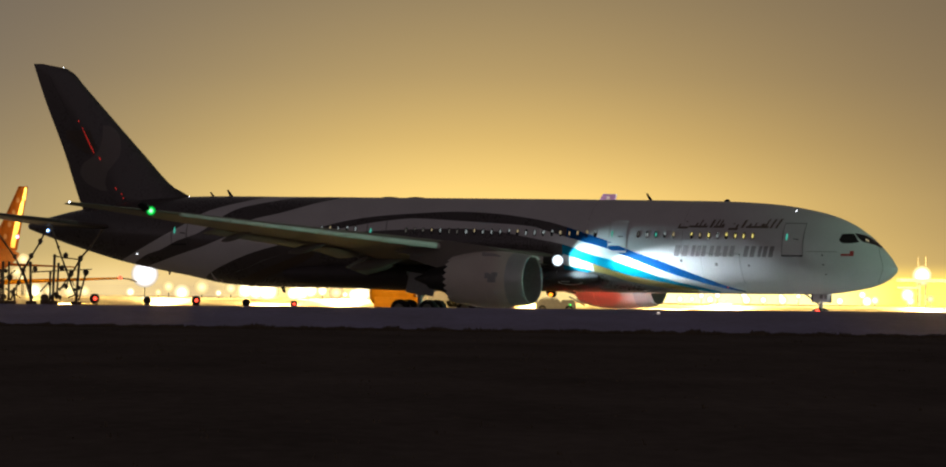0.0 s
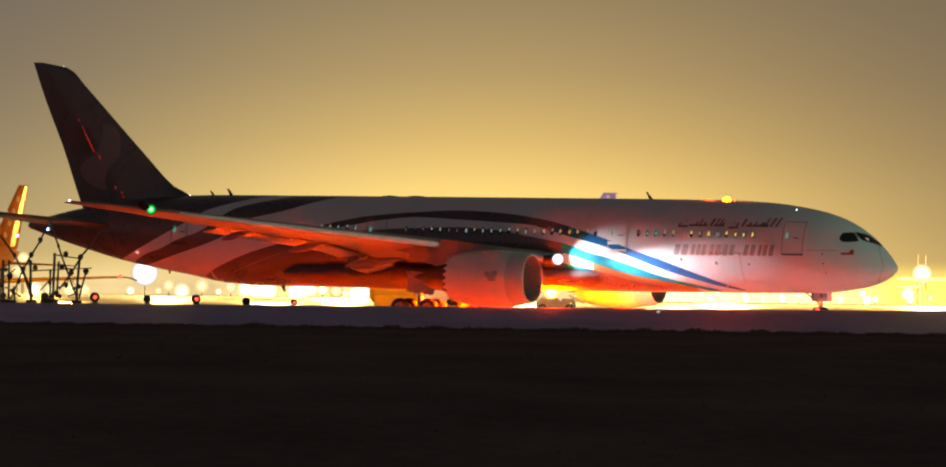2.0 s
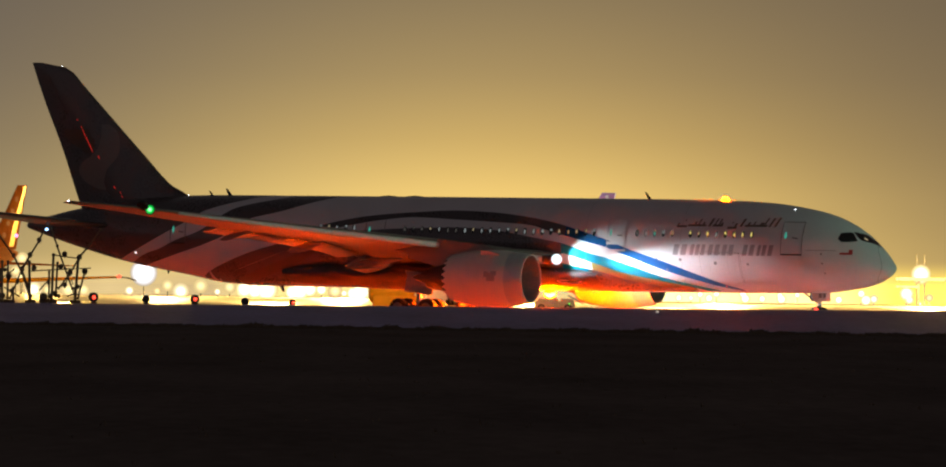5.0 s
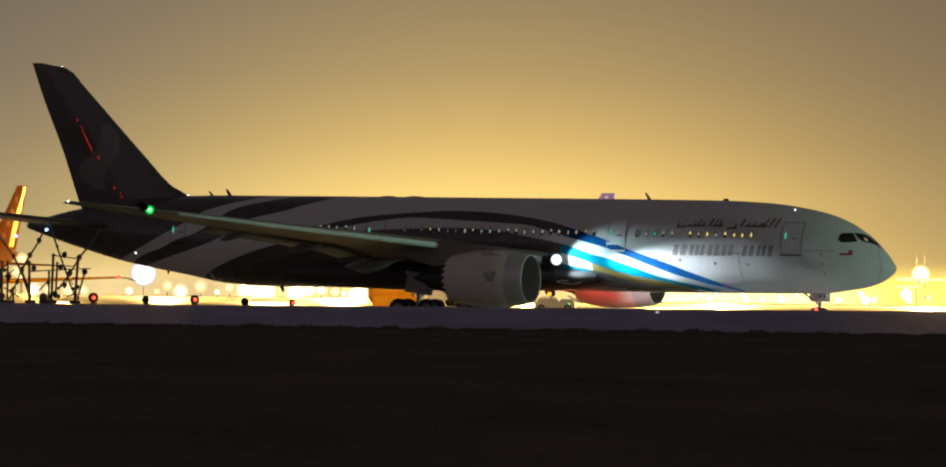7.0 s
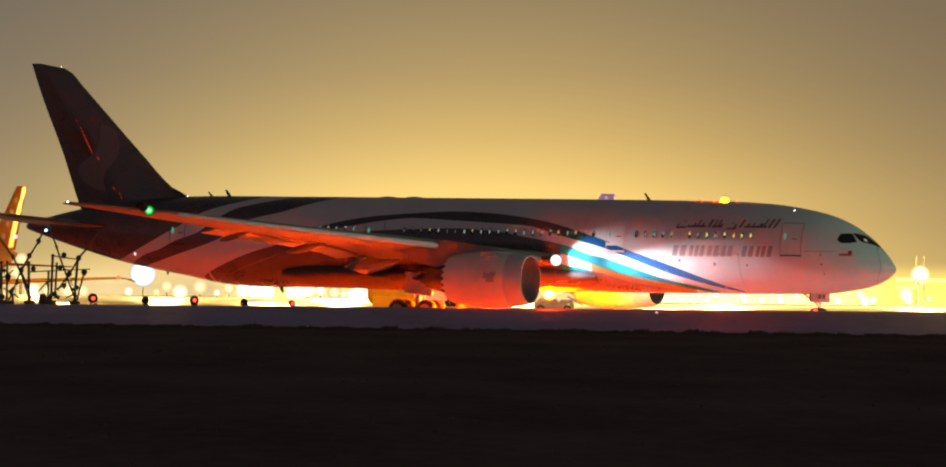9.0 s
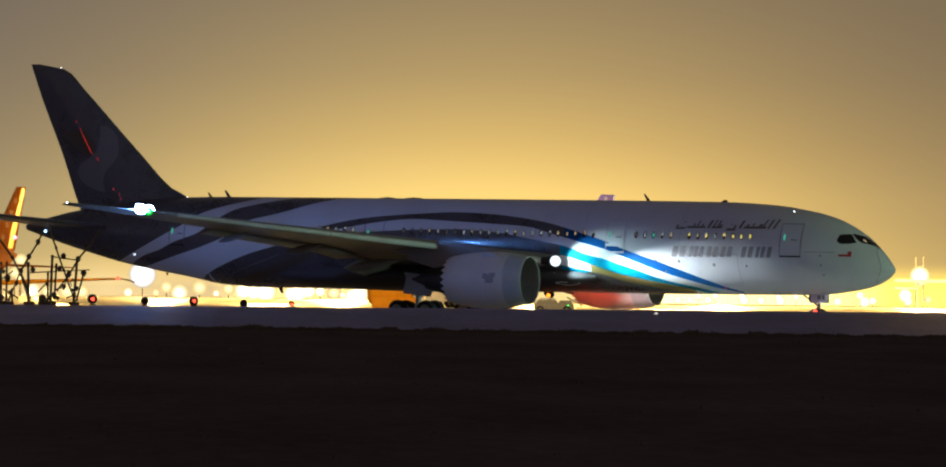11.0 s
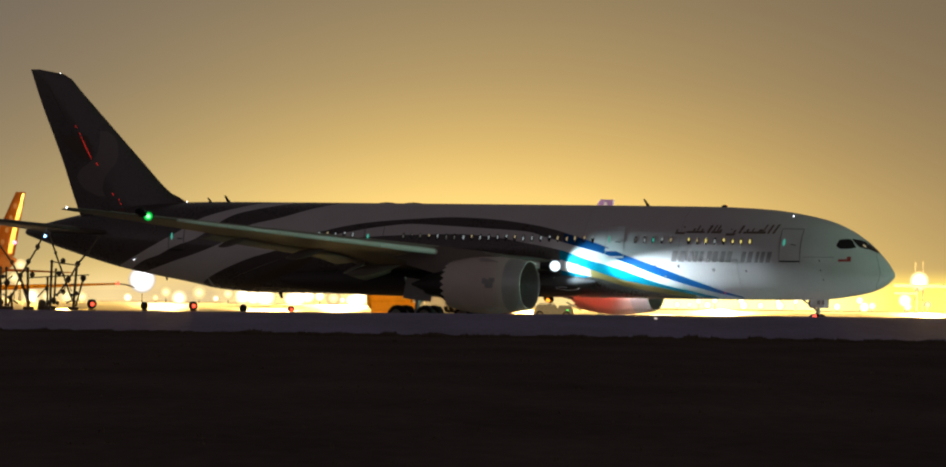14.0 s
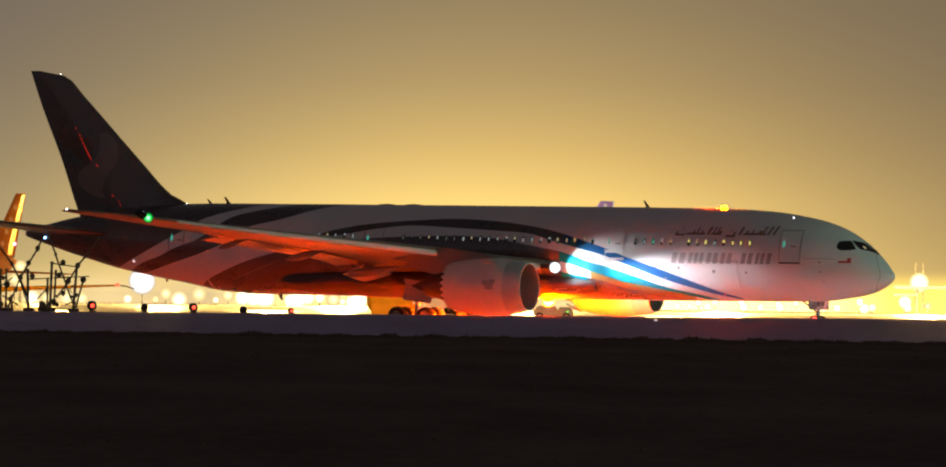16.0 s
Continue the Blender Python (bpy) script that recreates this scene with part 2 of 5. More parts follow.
def part(name, geo, material, parent=None, label="", smooth=True):
    """One mesh object under a thing or a part; geo: (verts, faces)."""
    me = mesh_of(name, geo[0], geo[1], smooth)
    me.materials.append(material)
    ob = new(name, me)
    if parent is not None:
        ob.parent = parent
    if label:
        ob["label"] = label
    return ob


def join(*geos):
    verts, faces = [], []
    for v, f in geos:
        k = len(verts)
        verts += [Vector(p) for p in v]
        faces += [tuple(i + k for i in q) for q in f]
    return verts, faces


def moved(geo, m):
    return [m @ Vector(p) for p in geo[0]], geo[1]


def loft(rings, caps=(True, True), closed=True):
    n = len(rings[0])
    verts = [Vector(p) for r in rings for p in r]
    faces = []
    for i in range(len(rings) - 1):
        for j in range(n if closed else n - 1):
            a, b = i * n + j, i * n + (j + 1) % n
            faces.append((a, b, b + n, a + n))
    if caps[0]:
        faces.append(tuple(range(n))[::-1])
    if caps[1]:
        faces.append(tuple(range((len(rings) - 1) * n, len(rings) * n)))
    return verts, faces


def lathe(profile, n=32, axis="X", caps=(False, False)):
    """Rings of (along, radius) round an axis."""
    rings = []
    for s, r in profile:
        ring = []
        for k in range(n):
            a = 2 * math.pi * k / n
            c, d = r * math.cos(a), r * math.sin(a)
            ring.append({"X": (s, c, d), "Y": (c, s, d), "Z": (c, d, s)}[axis])
        rings.append(ring)
    return loft(rings, caps)


def tube(a, b, r, r2=None, n=10):
    a, b = Vector(a), Vector(b)
    q = (b - a).to_track_quat("Z", "Y")
    r2 = r if r2 is None else r2
    rings = [[p + q @ Vector((rr * math.cos(2 * math.pi * k / n), rr * math.sin(2 * math.pi * k / n), 0)) for k in range(n)]
             for p, rr in ((a, r), (b, r2))]
    return loft(rings)


def chain(points, r, n=6):
    return join(*[tube(a, b, r, n=n) for a, b in zip(points, points[1:])])


def block(x, y, z, sx, sy, sz, bevel=0.0):
    bm = bmesh.new()
    bmesh.ops.create_cube(bm, size=1.0)
    bmesh.ops.scale(bm, vec=(sx, sy, sz), verts=bm.verts)
    if bevel:
        bmesh.ops.bevel(bm, geom=bm.edges[:], offset=bevel, segments=2, affect="EDGES")
    bmesh.ops.translate(bm, vec=(x, y, z), verts=bm.verts)
    bm.verts.index_update()
    out = [v.co.copy() for v in bm.verts], [tuple(v.index for v in f.verts) for f in bm.faces]
    bm.free()
    return out


def ball(c, r, n=16, m=10, cut=None, flat=1.0):
    """A sphere, or with cut=(lo, hi) a zone of one, from the lower pole (0) to the upper (1)."""
    lo, hi = cut or (0.0, 1.0)
    rings = []
    for i in range(m + 1):
        a = math.pi * (lo + (hi - lo) * i / m)
        rr = max(1e-4, r * math.sin(a))
        rings.append([(c[0] + rr * math.cos(2 * math.pi * k / n), c[1] + rr * math.sin(2 * math.pi * k / n),
                       c[2] - r * flat * math.cos(a)) for k in range(n)])
    return loft(rings)


def hermite(xs, ys, x):
    """Monotone cubic through the points."""
    xs, ys = np.asarray(xs, float), np.asarray(ys, float)
    d = np.diff(ys) / np.diff(xs)
    m = np.concatenate([[d[0]], np.where(d[:-1] * d[1:] > 0, 2 * d[:-1] * d[1:] / (d[:-1] + d[1:] + 1e-12), 0), [d[-1]]])
    x = min(max(x, xs[0]), xs[-1])
    i = min(int(np.searchsorted(xs, x, side="right")) - 1, len(xs) - 2)
    h = xs[i + 1] - xs[i]
    t = (x - xs[i]) / h
    return float((1 + 2 * t) * (1 - t) ** 2 * ys[i] + t * (1 - t) ** 2 * h * m[i] + t * t * (3 - 2 * t) * ys[i + 1] + t * t * (t - 1) * h * m[i + 1])


# ---- ground: one sheet, the runway a crowned strip across it ----


def rise(side, depth):
    """Height of the ground: flat grass, the runway's crown, flat taxiways and apron behind."""
    crown = 0.92 + 0.0042 * max(-40, min(40, side))
    if depth < 376:
        return 0.0
    if depth < 440:
        t = (depth - 376) / 64
        return crown * (1.12 * t - 0.12 * t * t)
    if depth < 480:
        t = (depth - 440) / 40
        return crown * (1 - t * t * (3 - 2 * t))
    return 0.0


def strip(depths, sides, lift=0.0):
    verts, faces = [], []
    for d in depths:
        for s in sides:
            verts.append(spot_at(s, d, rise(s, d) + lift))
    n = len(sides)
    for i in range(len(depths) - 1):
        for j in range(n - 1):
            a = i * n + j
            faces.append((a, a + 1, a + n + 1, a + n))
    return verts, faces


ALONG = math.atan2(SIDE.y, SIDE.x)
GRASS = principled("dry_dark_grass", (0.135, 0.116, 0.104), 0.9, vary=0.3, scale=0.22, fine=2.5, bump=0.03, spec=0.0, stretch=(1, 6, 1), turn=ALONG)
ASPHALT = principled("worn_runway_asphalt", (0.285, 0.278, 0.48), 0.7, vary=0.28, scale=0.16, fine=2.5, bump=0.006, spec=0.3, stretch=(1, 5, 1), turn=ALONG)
TAXI = principled("taxiway_concrete", (0.42, 0.40, 0.36), 0.45, vary=0.2, scale=0.2, fine=3, bump=0.004, spec=0.3)
CONCRETE = principled("apron_concrete", (0.40, 0.37, 0.31), 0.3, vary=0.18, scale=0.05, fine=0.7, spec=0.3)

SIDES = [-3000, -800, -200, -60] + list(range(-48, 49, 4)) + [60, 200, 800, 3000]
DEPTHS = [-300, 0, 60, 200, 340, 360, 376, 384, 392, 400, 408, 416, 424, 432, 440, 445, 450, 455, 460, 465, 470, 475, 480, 520, 700,
          1500, 4500]
tagged(part("ground", strip(DEPTHS, SIDES), GRASS), "dark dry grass field at night", "ground", kind="structure")
RUN = [376.5, 384, 392, 400, 408, 416, 424, 432, 440, 445, 450, 455, 460]
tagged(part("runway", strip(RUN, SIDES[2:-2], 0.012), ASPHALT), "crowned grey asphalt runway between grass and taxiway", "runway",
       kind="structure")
tagged(part("taxiway", strip([482, 520, 560], SIDES[1:-1], 0.01), TAXI), "pale concrete taxiway under the airliner", "taxiway",
       kind="structure")
tagged(part("apron", strip([561, 780, 1000, 1500, 2200, 4400], SIDES[1:-1], 0.02), CONCRETE), "floodlit pale concrete apron in the distance",
       "apron", kind="structure")

# ---- the airliner: nose at the origin, tail towards -X, its starboard side towards -Y ----
STN = [0, 0.17, 0.58, 1.23, 2.04, 3.03, 4.38, 5.74, 8.5, 11.9, 20, 44, 47, 50, 52.2, 54.4, 58.2, 60.5, 61.6, 62.0]
TOP = [3.60, 3.88, 4.42, 5.08, 5.75, 6.36, 6.90, 7.22, 7.60, 7.75, 7.80, 7.83, 7.83, 7.78, 7.66, 7.45, 6.85, 6.33, 6.05, 5.90]
BOT = [3.54, 3.24, 2.90, 2.57, 2.33, 2.16, 1.98, 1.92, 1.90, 1.88, 1.89, 1.94, 2.10, 2.62, 2.98, 3.39, 4.37, 5.06, 5.42, 5.56]
WID = [0.02, 0.42, 0.82, 1.22, 1.62, 2.00, 2.36, 2.58, 2.80, 2.885, 2.885, 2.885, 2.82, 2.60, 2.34, 2.02, 1.26, 0.72, 0.42, 0.2]
ROOT = [math.sqrt(s) for s in STN]


def hull(x):
    """Top, bottom and half width of the fuselage at x."""
    u = math.sqrt(max(0.0, -x))
    return hermite(ROOT, TOP, u), hermite(ROOT, BOT, u), hermite(ROOT, WID, u)


def skin(x, phi, out=0.0, sgn=-1):
    """A point of the skin: phi from the crown (0) to the keel (pi)."""
    t, b, w = hull(x)
    h, c = (t - b) / 2, (t + b) / 2
    return Vector((x, sgn * (w + out) * math.sin(phi), c + (h + out) * math.cos(phi)))


def phi_of(x, z):
    t, b, _ = hull(x)
    return math.acos(max(-1.0, min(1.0, (z - (t + b) / 2) / ((t - b) / 2))))


def path(points):
    xs, ys = [p[0] for p in points], [p[1] for p in points]
    return lambda v: hermite(xs, ys, v)


def band(x0, x1, hi, lo, out=0.006, nx=60, ny=36, sides=(-1,)):
    """A painted band on the skin between two curves z(x); lo None: to the keel."""
    parts = []
    for sg in sides:
        rows = []
        for i in range(nx + 1):
            x = x0 + (x1 - x0) * i / nx
            a = phi_of(x, hi(x)) if hi else 0.0
            b = phi_of(x, lo(x)) if lo else math.pi
            b = max(a + 1e-4, b)
            rows.append([skin(x, a + (b - a) * j / ny, out, sg) for j in range(ny + 1)])
        parts.append(loft(rows, (False, False), False))
    return join(*parts)


def sash(aft, fore, out=0.006, ny=60, nx=14, sides=(-1, 1)):
    """A painted area on the skin between two curves x(z), from crown to keel."""
    parts = []
    for sg in sides:
        rows = []
        for i in range(ny + 1):
            phi = math.pi * i / ny
            z = 4.9 + 2.95 * math.cos(phi)
            a, b = aft(z), fore(z)
            rows.append([skin(a + (b - a) * j / nx, phi, out, sg) for j in range(nx + 1)])
        parts.append(loft(rows, (False, False), False))
    return join(*parts)


airliner = tagged(new("airliner"), "long white and navy twin-engine airliner with blue and gold stripes", "airliner")

stations = [-62.0 * (k / 110) ** 1.7 for k in range(111)]
rings = [[skin(x, 2 * math.pi * k / 144) for k in range(144)] for x in stations]
fuselage = part("fuselage", loft(rings), WHITE, airliner, "white painted fuselage tube")

# livery
E_FORE = path([(1.9, -53.2), (3.06, -50.69), (3.70, -49.30), (4.38, -47.74), (5.38, -45.55), (6.21, -44.5), (6.79, -42.2), (7.75, -38.72),
               (7.86, -37.8)])
E_MID = path([(1.9, -54.0), (3.24, -52.1), (3.76, -50.97), (4.56, -49.63), (5.36, -47.88), (6.48, -46.39), (7.0, -45.5), (7.73, -42.13),
              (7.86, -41.2)])
E_AFT = path([(1.9, -55.0), (3.55, -52.67), (4.74, -50.87), (5.74, -49.26), (6.74, -47.77), (7.73, -44.34), (7.86, -43.6)])
part("tail_paint", sash(lambda z: -61.9, E_AFT, nx=30), NAVY, fuselage, "navy painted rear fuselage")
part("rear_stripe", sash(E_MID, E_FORE), NAVY, fuselage, "curved navy stripe")
ARCH_UP = path([(-48.3, 2.5), (-46.4, 3.3), (-44.06, 4.14), (-41.57, 4.83), (-39.17, 5.83), (-37.1, 6.32), (-35, 6.61), (-32.6, 6.79),
                (-29.6, 6.93), (-27, 6.83), (-24.3, 6.54), (-22.8, 6.29), (-20.6, 5.73), (-18.7, 5.16), (-17.3, 4.64), (-14.85, 3.83),
                (-12.3, 2.9), (-11.1, 2.46), (-9.8, 2.06)])
ARCH_LO = path([(-48.3, 1.96), (-47.4, 2.2), (-45.1, 3.04), (-42.7, 3.84), (-40.4, 4.65), (-38.5, 5.56), (-36.6, 5.97), (-34.5, 6.3),
                (-32.5, 6.47), (-29.35, 6.34), (-26.75, 6.21), (-24.2, 6.04), (-22.7, 5.66), (-20.5, 5.11), (-18.7, 4.66), (-17.3, 4.14),
                (-14.5, 3.15), (-12.7, 2.63), (-11.3, 2.27), (-9.8, 1.98)])
INNER = path([(-47.4, 2.19), (-45.1, 3.03), (-42.7, 3.83), (-40.4, 4.64), (-38.5, 5.4), (-36.1, 5.58), (-32.4, 5.77), (-29.2, 5.84),
              (-26.65, 5.7), (-24.1, 5.3), (-21.6, 4.86), (-19.8, 4.27), (-18.7, 4.01), (-17.4, 3.61), (-14.6, 2.69), (-12.9, 2.33),
              (-11.5, 2.0)])
GOLD_UP = path([(-21.65, 4.25), (-19.9, 3.73), (-17.56, 3.03), (-14.74, 2.5), (-13.06, 2.14), (-12.4, 1.98)])
GOLD_LO = path([(-21.95, 3.66), (-21.7, 3.6), (-20.2, 3.3), (-18.8, 3.0), (-17.7, 2.65), (-15, 2.19), (-13.3, 1.99)])
# one stripe: navy copy aft, lit blue copy ahead where landing light falls
part("arch_stripe", band(-48.2, -21.6, ARCH_UP, ARCH_LO), NAVY, fuselage, "arched stripe, painted navy where unlit")
part("front_stripe", band(-21.6, -9.9, ARCH_UP, ARCH_LO), LITBLUE, fuselage, "same stripe painted lit blue, sweeping down to the belly")
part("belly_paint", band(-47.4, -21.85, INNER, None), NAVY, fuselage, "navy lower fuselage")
# the cyan of strong landing light is put into this stripe's colour
part("second_stripe", band(-21.85, -11.6, INNER, GOLD_UP), LITCYAN, fuselage, "second blue stripe, painted turquoise as if strongly lit")
# stops short, leaving white where the landing light bleaches the gold
part("gold_stripe", band(-19.8, -13.1, GOLD_UP, GOLD_LO, 0.007), GOLD, fuselage, "gold stripe")
# paints the blue that the landing light gives the navy belly
part("lit_belly_patch", band(-21.85, -20.0, GOLD_LO, lambda x: GOLD_LO(x) - 0.02 - 0.38 * min(1.0, (-20.0 - x) / 0.6), 0.009), LITCYAN, fuselage, "short patch painting the belly lit blue under the gold")
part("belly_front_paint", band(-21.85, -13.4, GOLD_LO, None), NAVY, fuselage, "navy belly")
part("bronze_stripe", band(-45.6, -39.5, lambda x: ARCH_LO(x) - 0.5, lambda x: ARCH_LO(x) - 1.05, 0.012), BRONZE, fuselage,
     "dull bronze stripe")


def frame_on_skin(x0, x1, z0, z1, r, n=7):
    pts = [(x0 + (x1 - x0) * k / n, z1) for k in range(n + 1)] + [(x1, z1 + (z0 - z1) * k / n) for k in range(1, n + 1)]
    pts += [(x1 + (x0 - x1) * k / n, z0) for k in range(1, n + 1)] + [(x0, z0 + (z1 - z0) * k / n) for k in range(1, n + 1)]
    # one closed moulding of square section round the opening
    xc, zc, rings = (x0 + x1) / 2, (z0 + z1) / 2, []
    for x, z in pts:
        d = Vector((x - xc, 0, z - zc)).normalized() * r
        o, i = (x + d.x, z + d.z), (x - d.x, z - d.z)
        rings.append([skin(*p[:1], phi_of(*p), h) for p, h in ((i, -0.01), (i, 0.004 + r * 0.7), (o, 0.004 + r * 0.7), (o, -0.01))])
    return loft(rings, (False, False))


def plate(x0, x1, z0, z1, out, lean=0.0, nx=4, ny=4):
    rows = []
    for i in range(nx + 1):
        row = []
        for j in range(ny + 1):
            z = z0 + (z1 - z0) * j / ny
            x = x0 + (x1 - x0) * i / nx + lean * (z - z0)
            row.append(skin(x, phi_of(x, z), out))
        rows.append(row)
    return loft(rows, (False, False), False)


def oval(x, z, a, b, out, n=14):
    return [skin(x + a * math.cos(t), phi_of(x, z + b * math.sin(t)), out) for t in [2 * math.pi * k / n for k in range(n)]], [tuple(range(n))]


def cabin_door(x0, x1, z0, z1, lit, gap=SEAM, sill=BLACK):
    d = part("cabin_door", plate(x0, x1, z0, z1, 0.012) if x0 > -30 else frame_on_skin(x0, x1, z0, z1, 0.02), WHITE if x0 > -30 else SEAM, fuselage)
    part("door_gap", frame_on_skin(x0, x1, z0, z1, 0.02), gap, d, "thin moulding round the door")
    xc = x0 + (x1 - x0) * 0.2
    part("door_window", oval(xc, z1 - 0.85, 0.06, 0.22, 0.022), TEAL if lit else CABIN[2], d, "small teal-lit door window", False)
    part("door_handle", chain([skin(xc + 0.45, phi_of(xc, 5.43), 0.04), skin(xc + 0.8, phi_of(xc, 5.43), 0.04)], 0.03, 6), DARKMETAL, d)
    part("door_sill", chain([skin(x0, phi_of(x0, z0), 0.02), skin(x1, phi_of(x1, z0), 0.02)], 0.055 if sill is BLACK else 0.03, 6), sill, d, "sill strip")


cabin_door(-6.75, -5.4, 4.33, 6.37, True)
# this door's edges are painted pale for the landing light on them
cabin_door(-18.65, -17.4, 4.45, 6.44, True, SLATPAINT, SLATPAINT)
cabin_door(-35.75, -34.4, 4.45, 6.44, True)
cabin_door(-50.05, -48.9, 4.65, 6.4, True)

# cabin windows, one pane each
rng = random.Random(7)
panes = [(-8.72 - 0.597 * k, 5.56) for k in range(8)] + [(-14.16 - 0.605 * k, 5.59) for k in range(5)]
panes += [(-19.57 - 0.608 * k, 5.61 + 0.003 * k) for k in range(23)] + [(-36.59 - 0.61 * k, 5.73) for k in range(5)]
for i, (x, z) in enumerate(panes):
    pick = rng.random()
    if i < 8:
        mat = CABIN[3] if pick < 0.5 else CABIN[0] if pick < 0.8 else CABIN[1]
    elif i < 13:
        mat = (CABIN[0], CABIN[1], TEAL, CABIN[1], CABIN[2])[i - 8]
    elif i < 20:
        mat = CABIN[0] if pick < 0.35 else CABIN[1] if pick < 0.7 else CABIN[2]
    else:
        mat = CABIN[1] if pick < 0.45 else CABIN[2] if pick < 0.85 else CABIN[0]
    w = part("cabin_window", oval(x, z, 0.12, 0.23, 0.011), GLASS, fuselage, smooth=False)
    top, narrow = rng.uniform(-0.03, 0.13), rng.uniform(0.05, 0.08)
    part("pane", oval(x + rng.uniform(-0.025, 0.03), z + top, narrow, (0.17 - abs(top) * 0.75) * rng.uniform(0.75, 1.0), 0.018), mat, w, smooth=False)

# cockpit glass
for sd in (-1, 1):
    part("cockpit_window", band(-3.22, -2.12, path([(-3.22, 5.42), (-3.14, 5.72), (-2.62, 5.77), (-2.12, 5.26)]),
                            path([(-3.22, 5.34), (-2.94, 5.15), (-2.5, 5.16), (-2.12, 5.23)]), 0.015, 14, 4, (sd,)), GLASS, fuselage, "dark glossy cockpit window")
for sd in (-1, 1):
    part("windscreen", band(-2.48, -1.0, path([(-2.48, 5.80), (-1.98, 5.66), (-1.4, 5.24), (-1.0, 4.94)]),
                        path([(-2.48, 5.75), (-1.9, 5.25), (-1.4, 5.10), (-1.0, 4.88)]), 0.015, 14, 5, (sd,)), GLASS, fuselage, "dark glossy windscreen")
part("windscreen_lamp", oval(-1.75, 5.34, 0.12, 0.045, 0.03), CABIN[0], fuselage, "lit cockpit instrument behind the glass", False)
# radome joint
part("radome_joint", chain([skin(-0.62 - 0.5 * math.cos(p) ** 2, p, 0.003) for p in [math.pi * k / 24 for k in range(25)]], 0.014, 5), SEAM, fuselage)


# the airline's name: rows of plain slanted bars
def name_bars(x, cells, z0, z1, lean, mat, label):
    """Cells of (width, bars): a bar is (from, to, low, high) as shares of its cell."""
    for wide, bars in cells:
        for k, (a, b, lo, hi) in enumerate(bars):
            za, zb = z0 + (z1 - z0) * lo, z0 + (z1 - z0) * hi
            xa, xb = x + wide * a + lean * (za - z0), x + wide * b + lean * (za - z0)
            part("name_bar", plate(xa, xb, za, zb, 0.013 + 0.002 * (k % 2), lean), mat, fuselage, label)
        x += wide


TWO, THREE = ((0.0, 0.30, 0, 1), (0.46, 0.78, 0, 1)), ((0.0, 0.2, 0, 1), (0.3, 0.5, 0, 1), (0.6, 0.8, 0, 1))
name_bars(-14.1, [(1.15, TWO), (1.25, THREE), (0.95, TWO), (0.95, TWO), (0.45, ()), (0.95, TWO), (0.33, ((0.05, 0.7, 0, 1),)), (0.9, TWO)],
          4.24, 4.92, 0.24, LETTER, "plain grey slanted bar")
SCRIPT = [(0.73, ((0, 0.95, 0.0, 0.22), (0.0, 0.16, 0.22, 0.5), (0.5, 0.62, 0.7, 0.85))), (0.58, ((0, 1, 0.12, 0.34), (0.7, 0.92, 0.34, 0.62))),
          (0.77, ((0, 0.9, 0.12, 0.34), (0.1, 0.24, 0.34, 0.95), (0.5, 0.66, 0.34, 0.6))), (0.35, ((0.2, 0.7, 0.12, 1.0),)),
          (0.82, ((0, 0.86, 0.12, 0.34), (0.1, 0.24, 0.34, 1.0), (0.42, 0.56, 0.34, 0.98), (0.62, 0.82, 0.34, 0.56))), (0.26, ()),
          (0.70, ((0, 0.9, -0.12, 0.12), (0.6, 0.8, 0.12, 0.5), (0.2, 0.34, 0.5, 0.64))), (0.40, ((0.2, 0.62, 0.12, 1.0),)),
          (0.73, ((0, 1, 0.12, 0.34), (0.2, 0.4, 0.34, 0.6), (0.7, 0.84, 0.34, 0.7))), (0.77, ((0, 1, 0.12, 0.36), (0.3, 0.62, 0.36, 0.6), (0.66, 0.8, 0.36, 1.1))),
          (0.40, ((0.25, 0.6, 0.12, 1.1),)), (0.35, ((0.15, 0.55, 0.12, 1.15),))]
name_bars(-13.95, SCRIPT, 5.98, 6.56, 0.42, LETTERGOLD, "plain dark bronze slanted bar")
part("flag_mark", plate(-3.02, -2.27, 4.36, 4.5, 0.013), REDPAINT, fuselage, "small red flag mark")
part("flag_mark", plate(-2.5, -2.27, 4.5, 4.68, 0.013), REDPAINT, fuselage, "small red flag mark")
# cargo door and service panels
# two pale lines paint the highlights along the cargo door's edges
part("cargo_door_gap", chain([skin(-12.25, phi_of(-12.25, 4.45 - 0.15 * k), -0.004) for k in range(12)], 0.012, 6), SLATPAINT, fuselage)
part("cargo_door_gap", chain([skin(-9.5, phi_of(-9.5, 4.4 - 0.17 * k), -0.004) for k in range(12)], 0.013, 6), SLATPAINT, fuselage)
part("mark_line", plate(-5.15, -3.25, 4.6, 4.635, 0.012, 0, 10, 1), LETTER, fuselage, "thin faint printed line")
part("cargo_door_gap", chain([skin(-9.58, phi_of(-9.58, 4.4 - 0.17 * k), -0.01) for k in range(12)], 0.016, 5), SEAM, fuselage)
part("cargo_door_gap", chain([skin(-12.25 + 0.275 * k, phi_of(-12.25 + 0.275 * k, 4.45 - 0.005 * k), 0.003) for k in range(11)], 0.014, 5), SEAM, fuselage)
for sx in (-12.2, -11.5, -10.9, -10.2, -9.6):
    part("door_latch", ball(skin(sx, phi_of(sx, 4.33), 0.02), 0.06, 8, 5), SILVER, fuselage, "small bright latch")
